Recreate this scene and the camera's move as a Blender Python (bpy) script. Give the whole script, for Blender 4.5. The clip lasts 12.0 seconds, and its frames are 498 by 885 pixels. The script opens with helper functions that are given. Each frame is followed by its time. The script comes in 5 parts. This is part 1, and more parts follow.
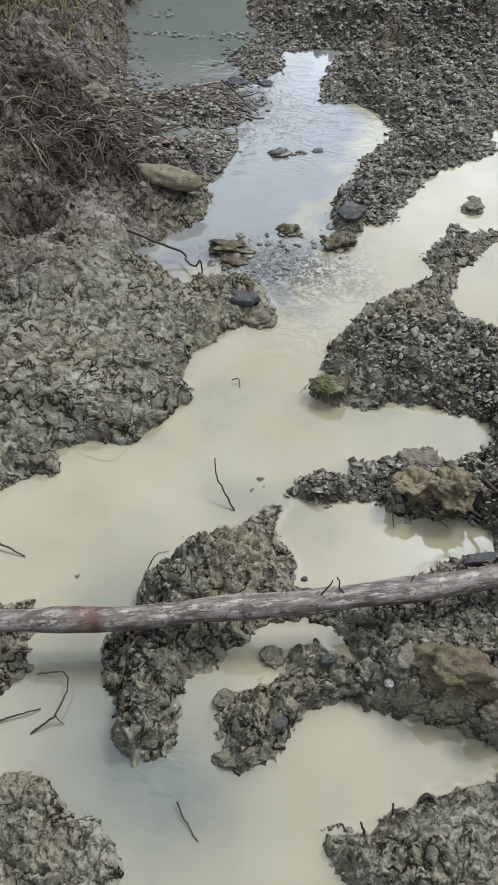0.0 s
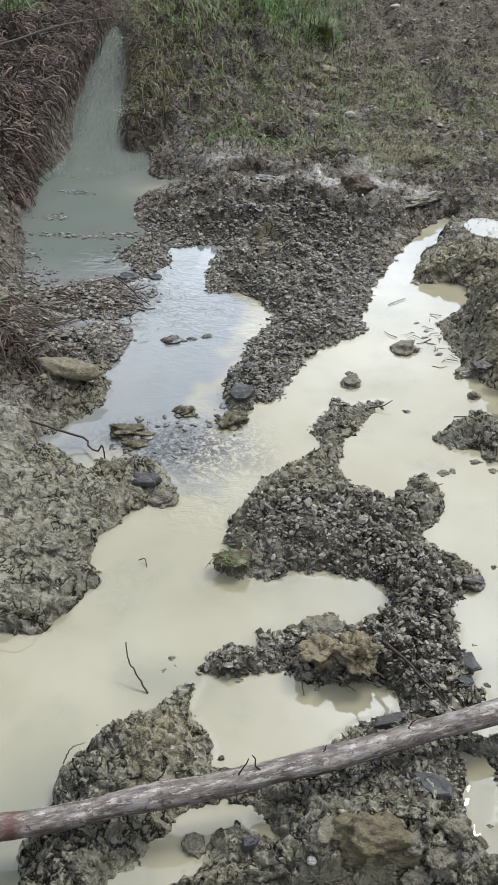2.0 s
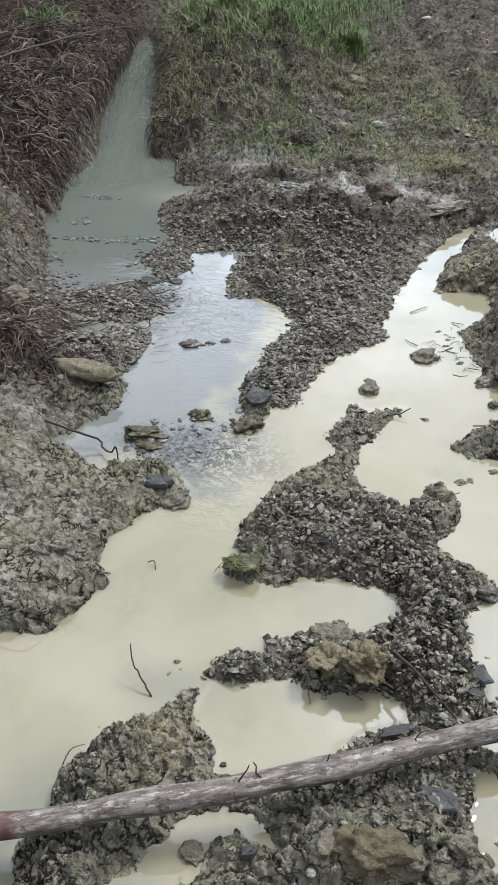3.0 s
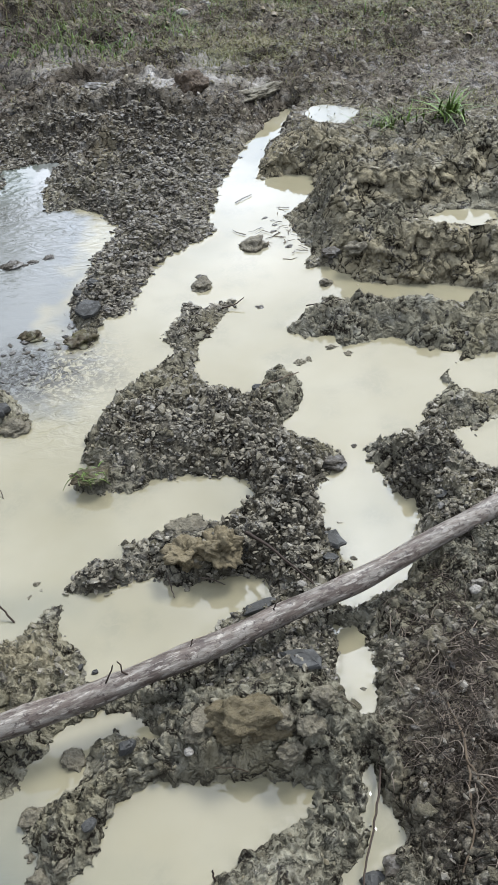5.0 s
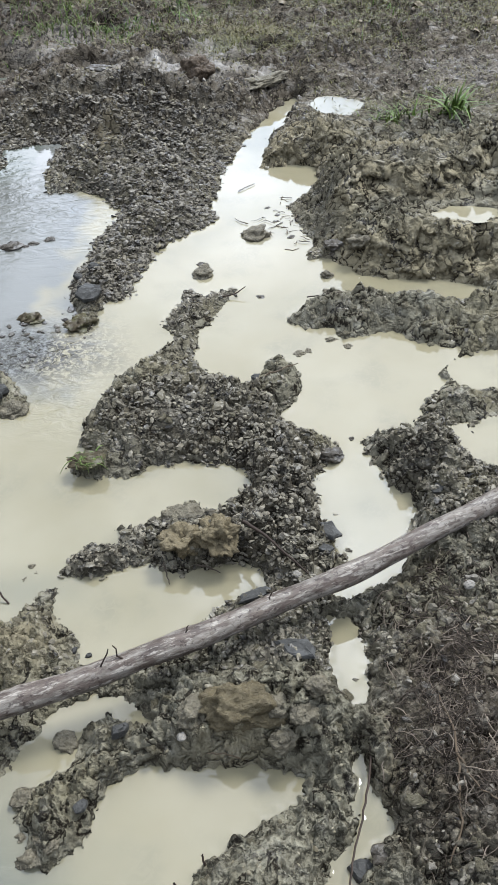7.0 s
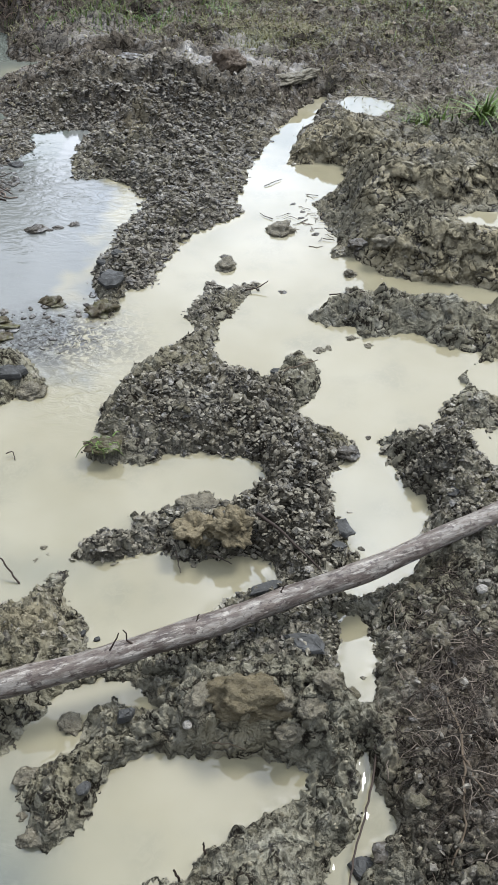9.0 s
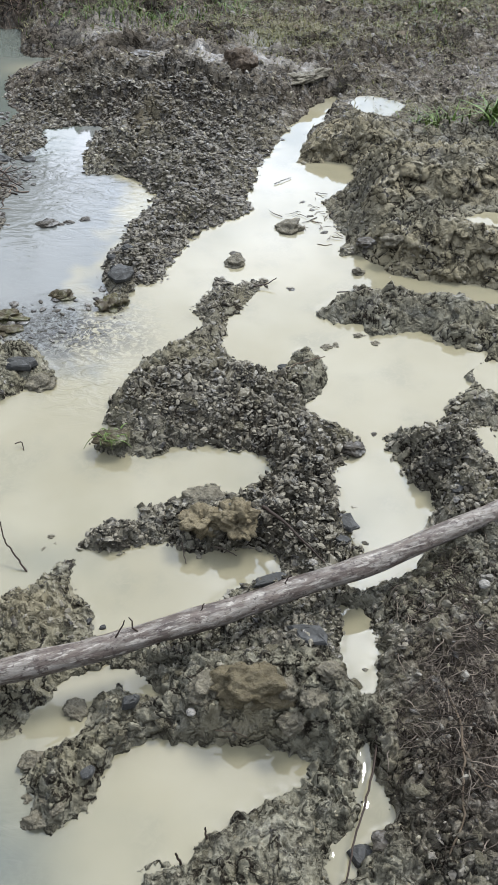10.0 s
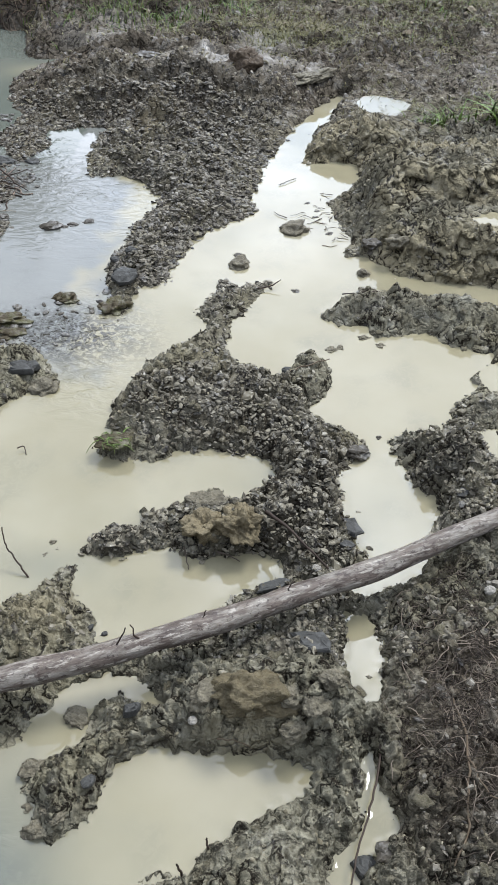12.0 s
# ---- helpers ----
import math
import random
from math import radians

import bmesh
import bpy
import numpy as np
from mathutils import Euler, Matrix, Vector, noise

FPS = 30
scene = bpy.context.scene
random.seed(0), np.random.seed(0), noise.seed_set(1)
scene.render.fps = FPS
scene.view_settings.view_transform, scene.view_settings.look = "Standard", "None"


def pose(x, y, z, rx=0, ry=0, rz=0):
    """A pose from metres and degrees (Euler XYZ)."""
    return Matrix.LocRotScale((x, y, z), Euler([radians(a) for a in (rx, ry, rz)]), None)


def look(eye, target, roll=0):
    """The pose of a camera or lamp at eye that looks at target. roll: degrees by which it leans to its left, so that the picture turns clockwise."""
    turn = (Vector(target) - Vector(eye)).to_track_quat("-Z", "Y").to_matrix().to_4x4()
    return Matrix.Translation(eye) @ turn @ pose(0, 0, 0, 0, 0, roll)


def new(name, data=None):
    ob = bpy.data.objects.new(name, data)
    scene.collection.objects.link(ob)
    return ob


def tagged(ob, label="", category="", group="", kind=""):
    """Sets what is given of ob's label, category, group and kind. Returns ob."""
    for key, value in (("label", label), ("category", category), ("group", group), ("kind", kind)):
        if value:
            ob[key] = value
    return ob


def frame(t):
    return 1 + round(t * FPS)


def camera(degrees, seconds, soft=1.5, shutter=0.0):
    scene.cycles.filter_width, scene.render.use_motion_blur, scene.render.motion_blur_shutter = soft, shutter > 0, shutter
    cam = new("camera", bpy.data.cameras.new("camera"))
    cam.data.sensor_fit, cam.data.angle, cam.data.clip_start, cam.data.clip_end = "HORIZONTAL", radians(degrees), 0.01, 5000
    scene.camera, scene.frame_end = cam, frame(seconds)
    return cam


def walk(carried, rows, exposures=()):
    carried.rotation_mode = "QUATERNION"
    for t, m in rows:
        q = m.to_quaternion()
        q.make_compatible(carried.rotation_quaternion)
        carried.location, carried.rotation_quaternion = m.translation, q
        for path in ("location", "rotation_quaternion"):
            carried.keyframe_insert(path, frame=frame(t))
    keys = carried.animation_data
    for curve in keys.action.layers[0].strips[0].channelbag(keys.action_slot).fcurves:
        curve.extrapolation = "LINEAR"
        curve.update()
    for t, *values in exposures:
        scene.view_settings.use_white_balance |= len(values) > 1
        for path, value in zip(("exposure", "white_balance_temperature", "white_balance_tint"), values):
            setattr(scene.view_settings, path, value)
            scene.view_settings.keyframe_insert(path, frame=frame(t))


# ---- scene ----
cam = camera(34.14, 12.0, soft=0.55)
PATH = [
    (0, (-0.1216, 0.0525, 1.4320), (-0.5016, 1.3120, -0.0744), -2.08),
    (0.5, (-0.1089, 0.0560, 1.4460), (-0.4089, 1.3727, -0.0292), -2.05),
    (1, (-0.0812, 0.0709, 1.4779), (-0.3500, 1.4624, 0.0668), -1.82),
    (1.5, (-0.0627, 0.0650, 1.5175), (-0.2709, 1.5771, 0.2251), -0.22),
    (2, (-0.1048, 0.0230, 1.5444), (-0.3105, 1.5822, 0.3088), 0.40),
    (2.5, (-0.1148, 0.0172, 1.5274), (-0.3774, 1.5961, 0.3282), 1.67),
    (3, (-0.0738, 0.0335, 1.5112), (-0.3438, 1.6011, 0.2989), 0.27),
    (3.5, (-0.0660, 0.0355, 1.4953), (-0.2897, 1.5891, 0.2558), 0.20),
    (3.7, (-0.0408, 0.0399, 1.4791), (-0.2478, 1.5793, 0.2191), -0.76),
    (5.3, (0.0477, 0.0253, 1.4541), (0.0864, 1.4743, 0.0761), -2.16),
    (5.5, (0.0409, 0.0276, 1.4576), (0.0826, 1.4736, 0.0766), -1.91),
    (6, (0.0310, 0.0286, 1.4550), (0.0756, 1.4703, 0.0695), -0.89),
    (6.5, (0.0250, 0.0252, 1.4559), (0.0684, 1.4662, 0.0697), -0.15),
    (8.3, (0.0143, 0.0211, 1.4538), (0.0583, 1.4621, 0.0676), 1.65),
    (8.5, (0.0025, 0.0193, 1.4509), (0.0491, 1.4599, 0.0643), 2.47),
    (9, (-0.0060, 0.0163, 1.4419), (0.0233, 1.4558, 0.0538), 2.80),
    (9.5, (-0.0007, -0.0005, 1.4489), (0.0194, 1.4401, 0.0618), 2.56),
    (10, (-0.0100, -0.0073, 1.4444), (0.0077, 1.4317, 0.0556), 3.39),
    (10.5, (0.0000, 0.0000, 1.4500), (-0.0000, 1.4388, 0.0607), 2.96),
    (11, (-0.0027, 0.0023, 1.4449), (0.0026, 1.4402, 0.0548), 3.23),
    (11.5, (0.0007, 0.0052, 1.4455), (0.0006, 1.4428, 0.0550), 2.90),
    (12, (0.0008, 0.0117, 1.4409), (-0.0012, 1.4498, 0.0510), 2.75),
]
walk(cam, [(t, look(eye, target, roll)) for t, eye, target, roll in PATH], exposures=[(0, 1.12), (0.8, 1.22), (2, 1.27), (3.7, 1.24), (5.3, 1.33), (12, 1.30)])

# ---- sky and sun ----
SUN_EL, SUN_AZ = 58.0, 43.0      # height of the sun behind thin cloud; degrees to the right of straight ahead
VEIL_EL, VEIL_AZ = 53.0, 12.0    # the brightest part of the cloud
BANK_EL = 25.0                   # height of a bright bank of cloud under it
world = bpy.data.worlds.new("sky")
scene.world = world
world.use_nodes = True
wn, wl = world.node_tree.nodes, world.node_tree.links
wn.clear()
w_out = wn.new("ShaderNodeOutputWorld")
w_bg = wn.new("ShaderNodeBackground")
w_sky = wn.new("ShaderNodeTexSky")
w_sky.sky_type, w_sky.sun_disc = "NISHITA", False
w_sky.sun_elevation, w_sky.sun_rotation = radians(SUN_EL), radians(SUN_AZ)
w_co = wn.new("ShaderNodeTexCoord")
w_map = wn.new("ShaderNodeMapping")
w_map.inputs["Scale"].default_value = (1.0, 1.0, 1.7)
w_map.inputs["Location"].default_value = (0.35, 0.1, 0.0)
w_noise = wn.new("ShaderNodeTexNoise")
w_noise.inputs["Scale"].default_value = 2.6
w_noise.inputs["Detail"].default_value = 6.0
w_noise.inputs["Roughness"].default_value = 0.55
w_ramp = wn.new("ShaderNodeValToRGB")
w_ramp.color_ramp.elements[0].position, w_ramp.color_ramp.elements[1].position = 0.08, 0.34
w_cloud = wn.new("ShaderNodeValToRGB")
w_cloud.color_ramp.elements[0].color = (10.0, 13.0, 18.5, 1)
w_cloud.color_ramp.elements[1].color = (27.0, 29.0, 33.0, 1)
w_cloud.color_ramp.elements[0].position, w_cloud.color_ramp.elements[1].position = 0.40, 0.58
w_mix = wn.new("ShaderNodeMix")
w_mix.data_type = "RGBA"
wl.new(w_co.outputs["Generated"], w_map.inputs["Vector"])
wl.new(w_map.outputs["Vector"], w_noise.inputs["Vector"])
wl.new(w_noise.outputs["Fac"], w_ramp.inputs["Fac"])
wl.new(w_noise.outputs["Fac"], w_cloud.inputs["Fac"])
wl.new(w_ramp.outputs["Color"], w_mix.inputs["Factor"])
wl.new(w_sky.outputs["Color"], w_mix.inputs["A"])
wl.new(w_cloud.outputs["Color"], w_mix.inputs["B"])
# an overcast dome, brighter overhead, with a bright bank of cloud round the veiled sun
w_sep = wn.new("ShaderNodeSeparateXYZ")
w_top = wn.new("ShaderNodeMath")
w_top.operation, w_top.inputs[1].default_value = "MAXIMUM", 0.0
w_dome = wn.new("ShaderNodeMath")
w_dome.operation, w_dome.inputs[1].default_value, w_dome.inputs[2].default_value = "MULTIPLY_ADD", 0.62, 0.24
w_wide = wn.new("ShaderNodeMapping")
w_wide.vector_type = "VECTOR"
w_wide.inputs["Scale"].default_value = (0.65, 1.0, 1.0)
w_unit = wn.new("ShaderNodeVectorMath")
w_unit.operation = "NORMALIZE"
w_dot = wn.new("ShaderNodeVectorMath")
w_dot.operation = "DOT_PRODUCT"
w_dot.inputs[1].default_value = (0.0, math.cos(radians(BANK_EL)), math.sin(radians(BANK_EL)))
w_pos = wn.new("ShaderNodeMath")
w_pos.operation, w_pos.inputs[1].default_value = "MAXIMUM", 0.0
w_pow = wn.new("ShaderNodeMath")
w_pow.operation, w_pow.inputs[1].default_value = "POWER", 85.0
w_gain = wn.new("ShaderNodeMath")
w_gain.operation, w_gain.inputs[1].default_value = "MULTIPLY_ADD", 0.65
w_lit = wn.new("ShaderNodeVectorMath")
w_lit.operation = "SCALE"
wl.new(w_co.outputs["Generated"], w_sep.inputs[0])
wl.new(w_sep.outputs["Z"], w_top.inputs[0])
wl.new(w_top.outputs[0], w_dome.inputs[0])
wl.new(w_co.outputs["Generated"], w_wide.inputs["Vector"])
wl.new(w_wide.outputs["Vector"], w_unit.inputs[0])
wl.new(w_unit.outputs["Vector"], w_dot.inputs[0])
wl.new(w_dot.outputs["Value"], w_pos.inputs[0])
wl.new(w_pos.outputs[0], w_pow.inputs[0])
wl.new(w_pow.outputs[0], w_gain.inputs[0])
# the half of the sky towards the sun is the brighter one
w_half = wn.new("ShaderNodeMath")
w_half.operation, w_half.inputs[1].default_value, w_half.inputs[2].default_value = "MULTIPLY_ADD", 0.36, 0.70
w_side = wn.new("ShaderNodeMath")
w_side.operation = "MULTIPLY"
wl.new(w_sep.outputs["Y"], w_half.inputs[0])
wl.new(w_half.outputs[0], w_side.inputs[0])
wl.new(w_dome.outputs[0], w_side.inputs[1])
wl.new(w_side.outputs[0], w_gain.inputs[2])
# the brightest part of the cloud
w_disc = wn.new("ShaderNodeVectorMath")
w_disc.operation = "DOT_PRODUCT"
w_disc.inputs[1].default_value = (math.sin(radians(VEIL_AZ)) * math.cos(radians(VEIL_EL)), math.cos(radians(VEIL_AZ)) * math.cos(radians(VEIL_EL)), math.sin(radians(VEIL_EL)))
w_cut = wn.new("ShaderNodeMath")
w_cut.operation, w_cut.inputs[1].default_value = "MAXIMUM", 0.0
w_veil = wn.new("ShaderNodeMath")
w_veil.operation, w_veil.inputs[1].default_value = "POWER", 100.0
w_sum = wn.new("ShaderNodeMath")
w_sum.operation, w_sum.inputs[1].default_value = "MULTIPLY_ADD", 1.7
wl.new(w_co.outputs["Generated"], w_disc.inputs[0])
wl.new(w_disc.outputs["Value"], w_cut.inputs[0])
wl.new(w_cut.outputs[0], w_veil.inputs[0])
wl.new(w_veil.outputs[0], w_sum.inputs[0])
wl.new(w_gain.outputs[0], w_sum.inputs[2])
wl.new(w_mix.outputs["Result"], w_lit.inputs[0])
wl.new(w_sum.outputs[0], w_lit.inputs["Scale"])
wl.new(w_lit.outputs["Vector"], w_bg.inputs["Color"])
wl.new(w_bg.outputs["Background"], w_out.inputs["Surface"])
w_bg.inputs["Strength"].default_value = 0.112
sun = new("sun", bpy.data.lights.new("sun", "SUN"))
sun.data.energy, sun.data.angle, sun.data.color = 2.3, radians(14), (0.97, 0.99, 1.0)
_el, _az = radians(SUN_EL), radians(SUN_AZ)
sun.matrix_world = look((math.sin(_az) * math.cos(_el) * 30, math.cos(_az) * math.cos(_el) * 30, math.sin(_el) * 30), (0, 0, 0))


# ---- materials ----
class Graph:
    """A short hand for node materials."""

    def __init__(self, name):
        self.mat = bpy.data.materials.new(name)
        self.mat.use_nodes = True
        self.n, self.l = self.mat.node_tree.nodes, self.mat.node_tree.links
        self.bsdf = self.n["Principled BSDF"]
        self.co = self.n.new("ShaderNodeTexCoord").outputs["Object"]

    def put(self, socket, value):
        if hasattr(value, "is_linked"):
            self.l.new(value, socket)
        else:
            socket.default_value = value

    def noise(self, scale, detail=4.0, rough=0.55, vector=None, distort=0.0):
        k = self.n.new("ShaderNodeTexNoise")
        self.l.new(vector or self.co, k.inputs["Vector"])
        for key, v in (("Scale", scale), ("Detail", detail), ("Roughness", rough), ("Distortion", distort)):
            k.inputs[key].default_value = v
        return k.outputs["Fac"]

    def cells(self, scale, out="Distance", feature="F1", warp=0.0):
        k = self.n.new("ShaderNodeTexVoronoi")
        k.feature = feature
        v = self.co
        if warp:
            a = self.n.new("ShaderNodeTexNoise")
            a.inputs["Scale"].default_value, a.inputs["Detail"].default_value = scale * 0.8, 4.0
            self.l.new(self.co, a.inputs["Vector"])
            m = self.n.new("ShaderNodeVectorMath")
            m.operation = "MULTIPLY_ADD"
            m.inputs[1].default_value = (warp, warp, warp)
            self.l.new(a.outputs["Color"], m.inputs[0])
            self.l.new(self.co, m.inputs[2])
            v = m.outputs[0]
        self.l.new(v, k.inputs["Vector"])
        k.inputs["Scale"].default_value = scale
        return k.outputs[out]

    def ramp(self, fac, stops):
        k = self.n.new("ShaderNodeValToRGB")
        self.put(k.inputs["Fac"], fac)
        e = k.color_ramp.elements
        while len(e) < len(stops):
            e.new(0.5)
        for el, (p, c) in zip(e, stops):
            el.position, el.color = p, (c, c, c, 1) if isinstance(c, (int, float)) else (*c, 1)
        return k.outputs["Color"]

    def mix(self, fac, a, b, how="MIX"):
        k = self.n.new("ShaderNodeMix")
        k.data_type, k.blend_type = "RGBA", how
        for key, v in (("Factor", fac), ("A", a), ("B", b)):
            s = k.inputs[key]
            if isinstance(v, tuple):
                v = (*v, 1)
            self.put(s, v)
        return k.outputs["Result"]

    def calc(self, how, a, b=0.0):
        k = self.n.new("ShaderNodeMath")
        k.operation = how
        self.put(k.inputs[0], a), self.put(k.inputs[1], b)
        return k.outputs[0]

    def attr(self, name):
        k = self.n.new("ShaderNodeAttribute")
        k.attribute_name = name
        return k.outputs["Fac"]

    def pick(self, island=False):
        if island:
            return self.n.new("ShaderNodeNewGeometry").outputs["Random Per Island"]
        return self.n.new("ShaderNodeObjectInfo").outputs["Random"]

    def bump(self, height, distance, strength=1.0, normal=None):
        k = self.n.new("ShaderNodeBump")
        k.inputs["Distance"].default_value = distance
        self.put(k.inputs["Strength"], strength)
        self.l.new(height, k.inputs["Height"])
        if normal:
            self.l.new(normal, k.inputs["Normal"])
        return k.outputs["Normal"]

    def done(self, colour, rough, normal=None, ior=1.45, spec=0.5):
        self.put(self.bsdf.inputs["Base Color"], (*colour, 1) if isinstance(colour, tuple) else colour)
        self.put(self.bsdf.inputs["Roughness"], rough)
        self.bsdf.inputs["IOR"].default_value = ior
        self.bsdf.inputs["Specular IOR Level"].default_value = spec
        if normal:
            self.l.new(normal, self.bsdf.inputs["Normal"])
        return self.mat


def mud_material():
    g = Graph("wet_clay_mud")
    broad = g.noise(2.3, 5, 0.6)
    fine = g.noise(38, 4, 0.6)
    grain = g.noise(150, 3, 0.6)
    patch_ = g.noise(8.5, 4, 0.6)
    # grey clay, ochre clay, brown field earth, bare tan faces, black humus and painted thicket shade
    clay = g.mix(g.ramp(fine, [(0.34, 0.0), (0.66, 1.0)]), (0.060, 0.054, 0.038), (0.130, 0.120, 0.087))
    clay = g.mix(g.ramp(patch_, [(0.52, 0.0), (0.70, 0.6)]), clay, (0.149, 0.139, 0.104))
    ochre = g.mix(g.ramp(g.noise(3.7, 4, 0.6), [(0.50, 0.0), (0.66, 0.7)]), clay, (0.116, 0.102, 0.064))
    earth = g.mix(g.ramp(fine, [(0.32, 0.0), (0.68, 1.0)]), (0.021, 0.017, 0.012), (0.085, 0.071, 0.053))
    earth = g.mix(g.ramp(patch_, [(0.56, 0.0), (0.70, 0.5)]), earth, (0.108, 0.090, 0.068))
    field = g.mix(g.attr("earth"), ochre, earth)
    shale = g.mix(g.attr("shale"), field, (0.026, 0.021, 0.015))
    tan = g.mix(g.attr("tan"), shale, g.mix(fine, (0.105, 0.088, 0.052), (0.210, 0.180, 0.118)))
    tan = g.mix(g.attr("humus_shade"), tan, (0.018, 0.012, 0.008))
    tan = g.mix(g.calc("MULTIPLY", g.attr("film"), 0.65), tan, (0.150, 0.134, 0.108))
    dark = g.mix(g.ramp(broad, [(0.28, 0.45), (0.44, 0.0)]), tan, (0.036, 0.031, 0.022))
    speck = g.mix(g.ramp(grain, [(0.58, 0.0), (0.72, 0.35)]), dark, (0.160, 0.142, 0.104))
    # fissures, with the shade inside them painted on as near-black lines
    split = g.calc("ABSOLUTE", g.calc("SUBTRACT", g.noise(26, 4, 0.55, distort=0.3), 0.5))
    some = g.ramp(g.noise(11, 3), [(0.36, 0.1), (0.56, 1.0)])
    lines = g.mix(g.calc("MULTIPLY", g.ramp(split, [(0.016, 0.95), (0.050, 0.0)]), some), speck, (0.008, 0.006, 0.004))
    # wet only in places: there it shines, elsewhere the clay is dull
    wet = g.ramp(g.noise(17, 5, 0.65), [(0.50, 0.0), (0.62, 1.0)])
    wet = g.calc("MAXIMUM", g.calc("MULTIPLY", wet, 0.75), g.attr("film"))
    wet = g.calc("MULTIPLY", wet, g.calc("SUBTRACT", 1.0, g.attr("dry")))
    rough = g.mix(wet, (0.80, 0.80, 0.80), (0.30, 0.30, 0.30))
    relief = g.calc("ADD", g.calc("MULTIPLY", fine, 0.8), g.calc("MULTIPLY", grain, 0.35))
    even = g.calc("SUBTRACT", 1.0, g.calc("MULTIPLY", g.attr("film"), 0.8))
    n1 = g.bump(relief, 0.011, even)
    n2 = g.bump(g.ramp(split, [(0.0, 0.0), (0.10, 1.0)]), 0.006, g.calc("MULTIPLY", even, 0.9), n1)
    g.put(g.bsdf.inputs["Specular IOR Level"], g.calc("ADD", g.calc("MULTIPLY", wet, 0.32), 0.04))
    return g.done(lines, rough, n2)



def water_material():
    g = Graph("muddy_water")
    cloudy = g.noise(3.1, 4, 0.5)
    silt = g.mix(g.ramp(cloudy, [(0.35, 0.0), (0.68, 1.0)]), (0.122, 0.107, 0.066), (0.142, 0.127, 0.085))
    slow = g.mix(g.attr("clear"), silt, (0.071, 0.073, 0.068))
    teal = g.mix(g.attr("bed"), slow, (0.052, 0.057, 0.046))
    k = g.n.new("ShaderNodeMapping")
    k.inputs["Scale"].default_value = (0.6, 1.15, 1.0)
    g.l.new(g.co, k.inputs["Vector"])
    wave = g.noise(20, 3, 0.5, k.outputs["Vector"], distort=1.6)
    small = g.noise(75, 2, 0.5, k.outputs["Vector"], distort=0.6)
    still = g.noise(9, 2, 0.4)
    h = g.calc("ADD", g.calc("MULTIPLY", g.calc("ADD", wave, g.calc("MULTIPLY", small, g.calc("ADD", 0.16, g.calc("MULTIPLY", g.attr("riffle"), 0.45)))), g.attr("ripple")), g.calc("MULTIPLY", still, 0.02))
    # the riffle is mottled with near-black noise blotches
    mottled = g.mix(g.calc("MULTIPLY", g.attr("riffle"), g.ramp(g.noise(48, 4, 0.65, distort=1.2), [(0.40, 0.0), (0.54, 1.0)])), teal, (0.020, 0.018, 0.014))
    return g.done(mottled, 0.02, g.bump(h, 0.0075, 0.9), ior=1.33)


def shale_material(name, lo, hi, moss=0.0, rough=(0.3, 0.6), relief=0.004, spec=0.11):
    g = Graph(name)
    pick = g.pick(island=True)
    base = g.mix(g.calc("POWER", pick, 1.6), lo, hi)
    dusted = g.mix(g.ramp(g.noise(60, 4, 0.6), [(0.45, 0.0), (0.7, 0.7)]), base, tuple(1.12 * c for c in hi))
    if moss:
        dusted = g.mix(g.ramp(g.noise(22, 4, 0.6), [(0.45, 0.0), (0.62, moss)]), dusted, (0.060, 0.060, 0.021))
    n = g.bump(g.noise(130 if relief > 0.001 else 9, 4, 0.6), relief, 0.8)
    # some flakes are wet and shine
    g.put(g.bsdf.inputs["Specular IOR Level"], g.ramp(g.noise(31, 3), [(0.48, 0.5 * spec), (0.60, 3.0 * spec)]))
    return g.done(dusted, g.ramp(g.noise(40, 3), [(0.35, rough[0]), (0.65, rough[1])]), n)


def clod_material(name, lo, hi, rough=(0.35, 0.7), small=False):
    g = Graph(name)
    fine = g.noise(4 if small else 45, 6, 0.65)
    base = g.mix(g.ramp(fine, [(0.3, 0.0), (0.7, 1.0)]), lo, hi)
    base = g.mix(g.calc("MULTIPLY", g.pick(), 0.3), base, tuple(0.8 * c for c in hi))
    n = g.bump(g.calc("ADD", fine, g.calc("MULTIPLY", g.noise(15 if small else 190, 4), 0.4)), 0.03 if small else 0.012, 1.0)
    return g.done(base, g.ramp(g.noise(20, 4), [(0.35, rough[0]), (0.65, rough[1])]), n, spec=0.15)


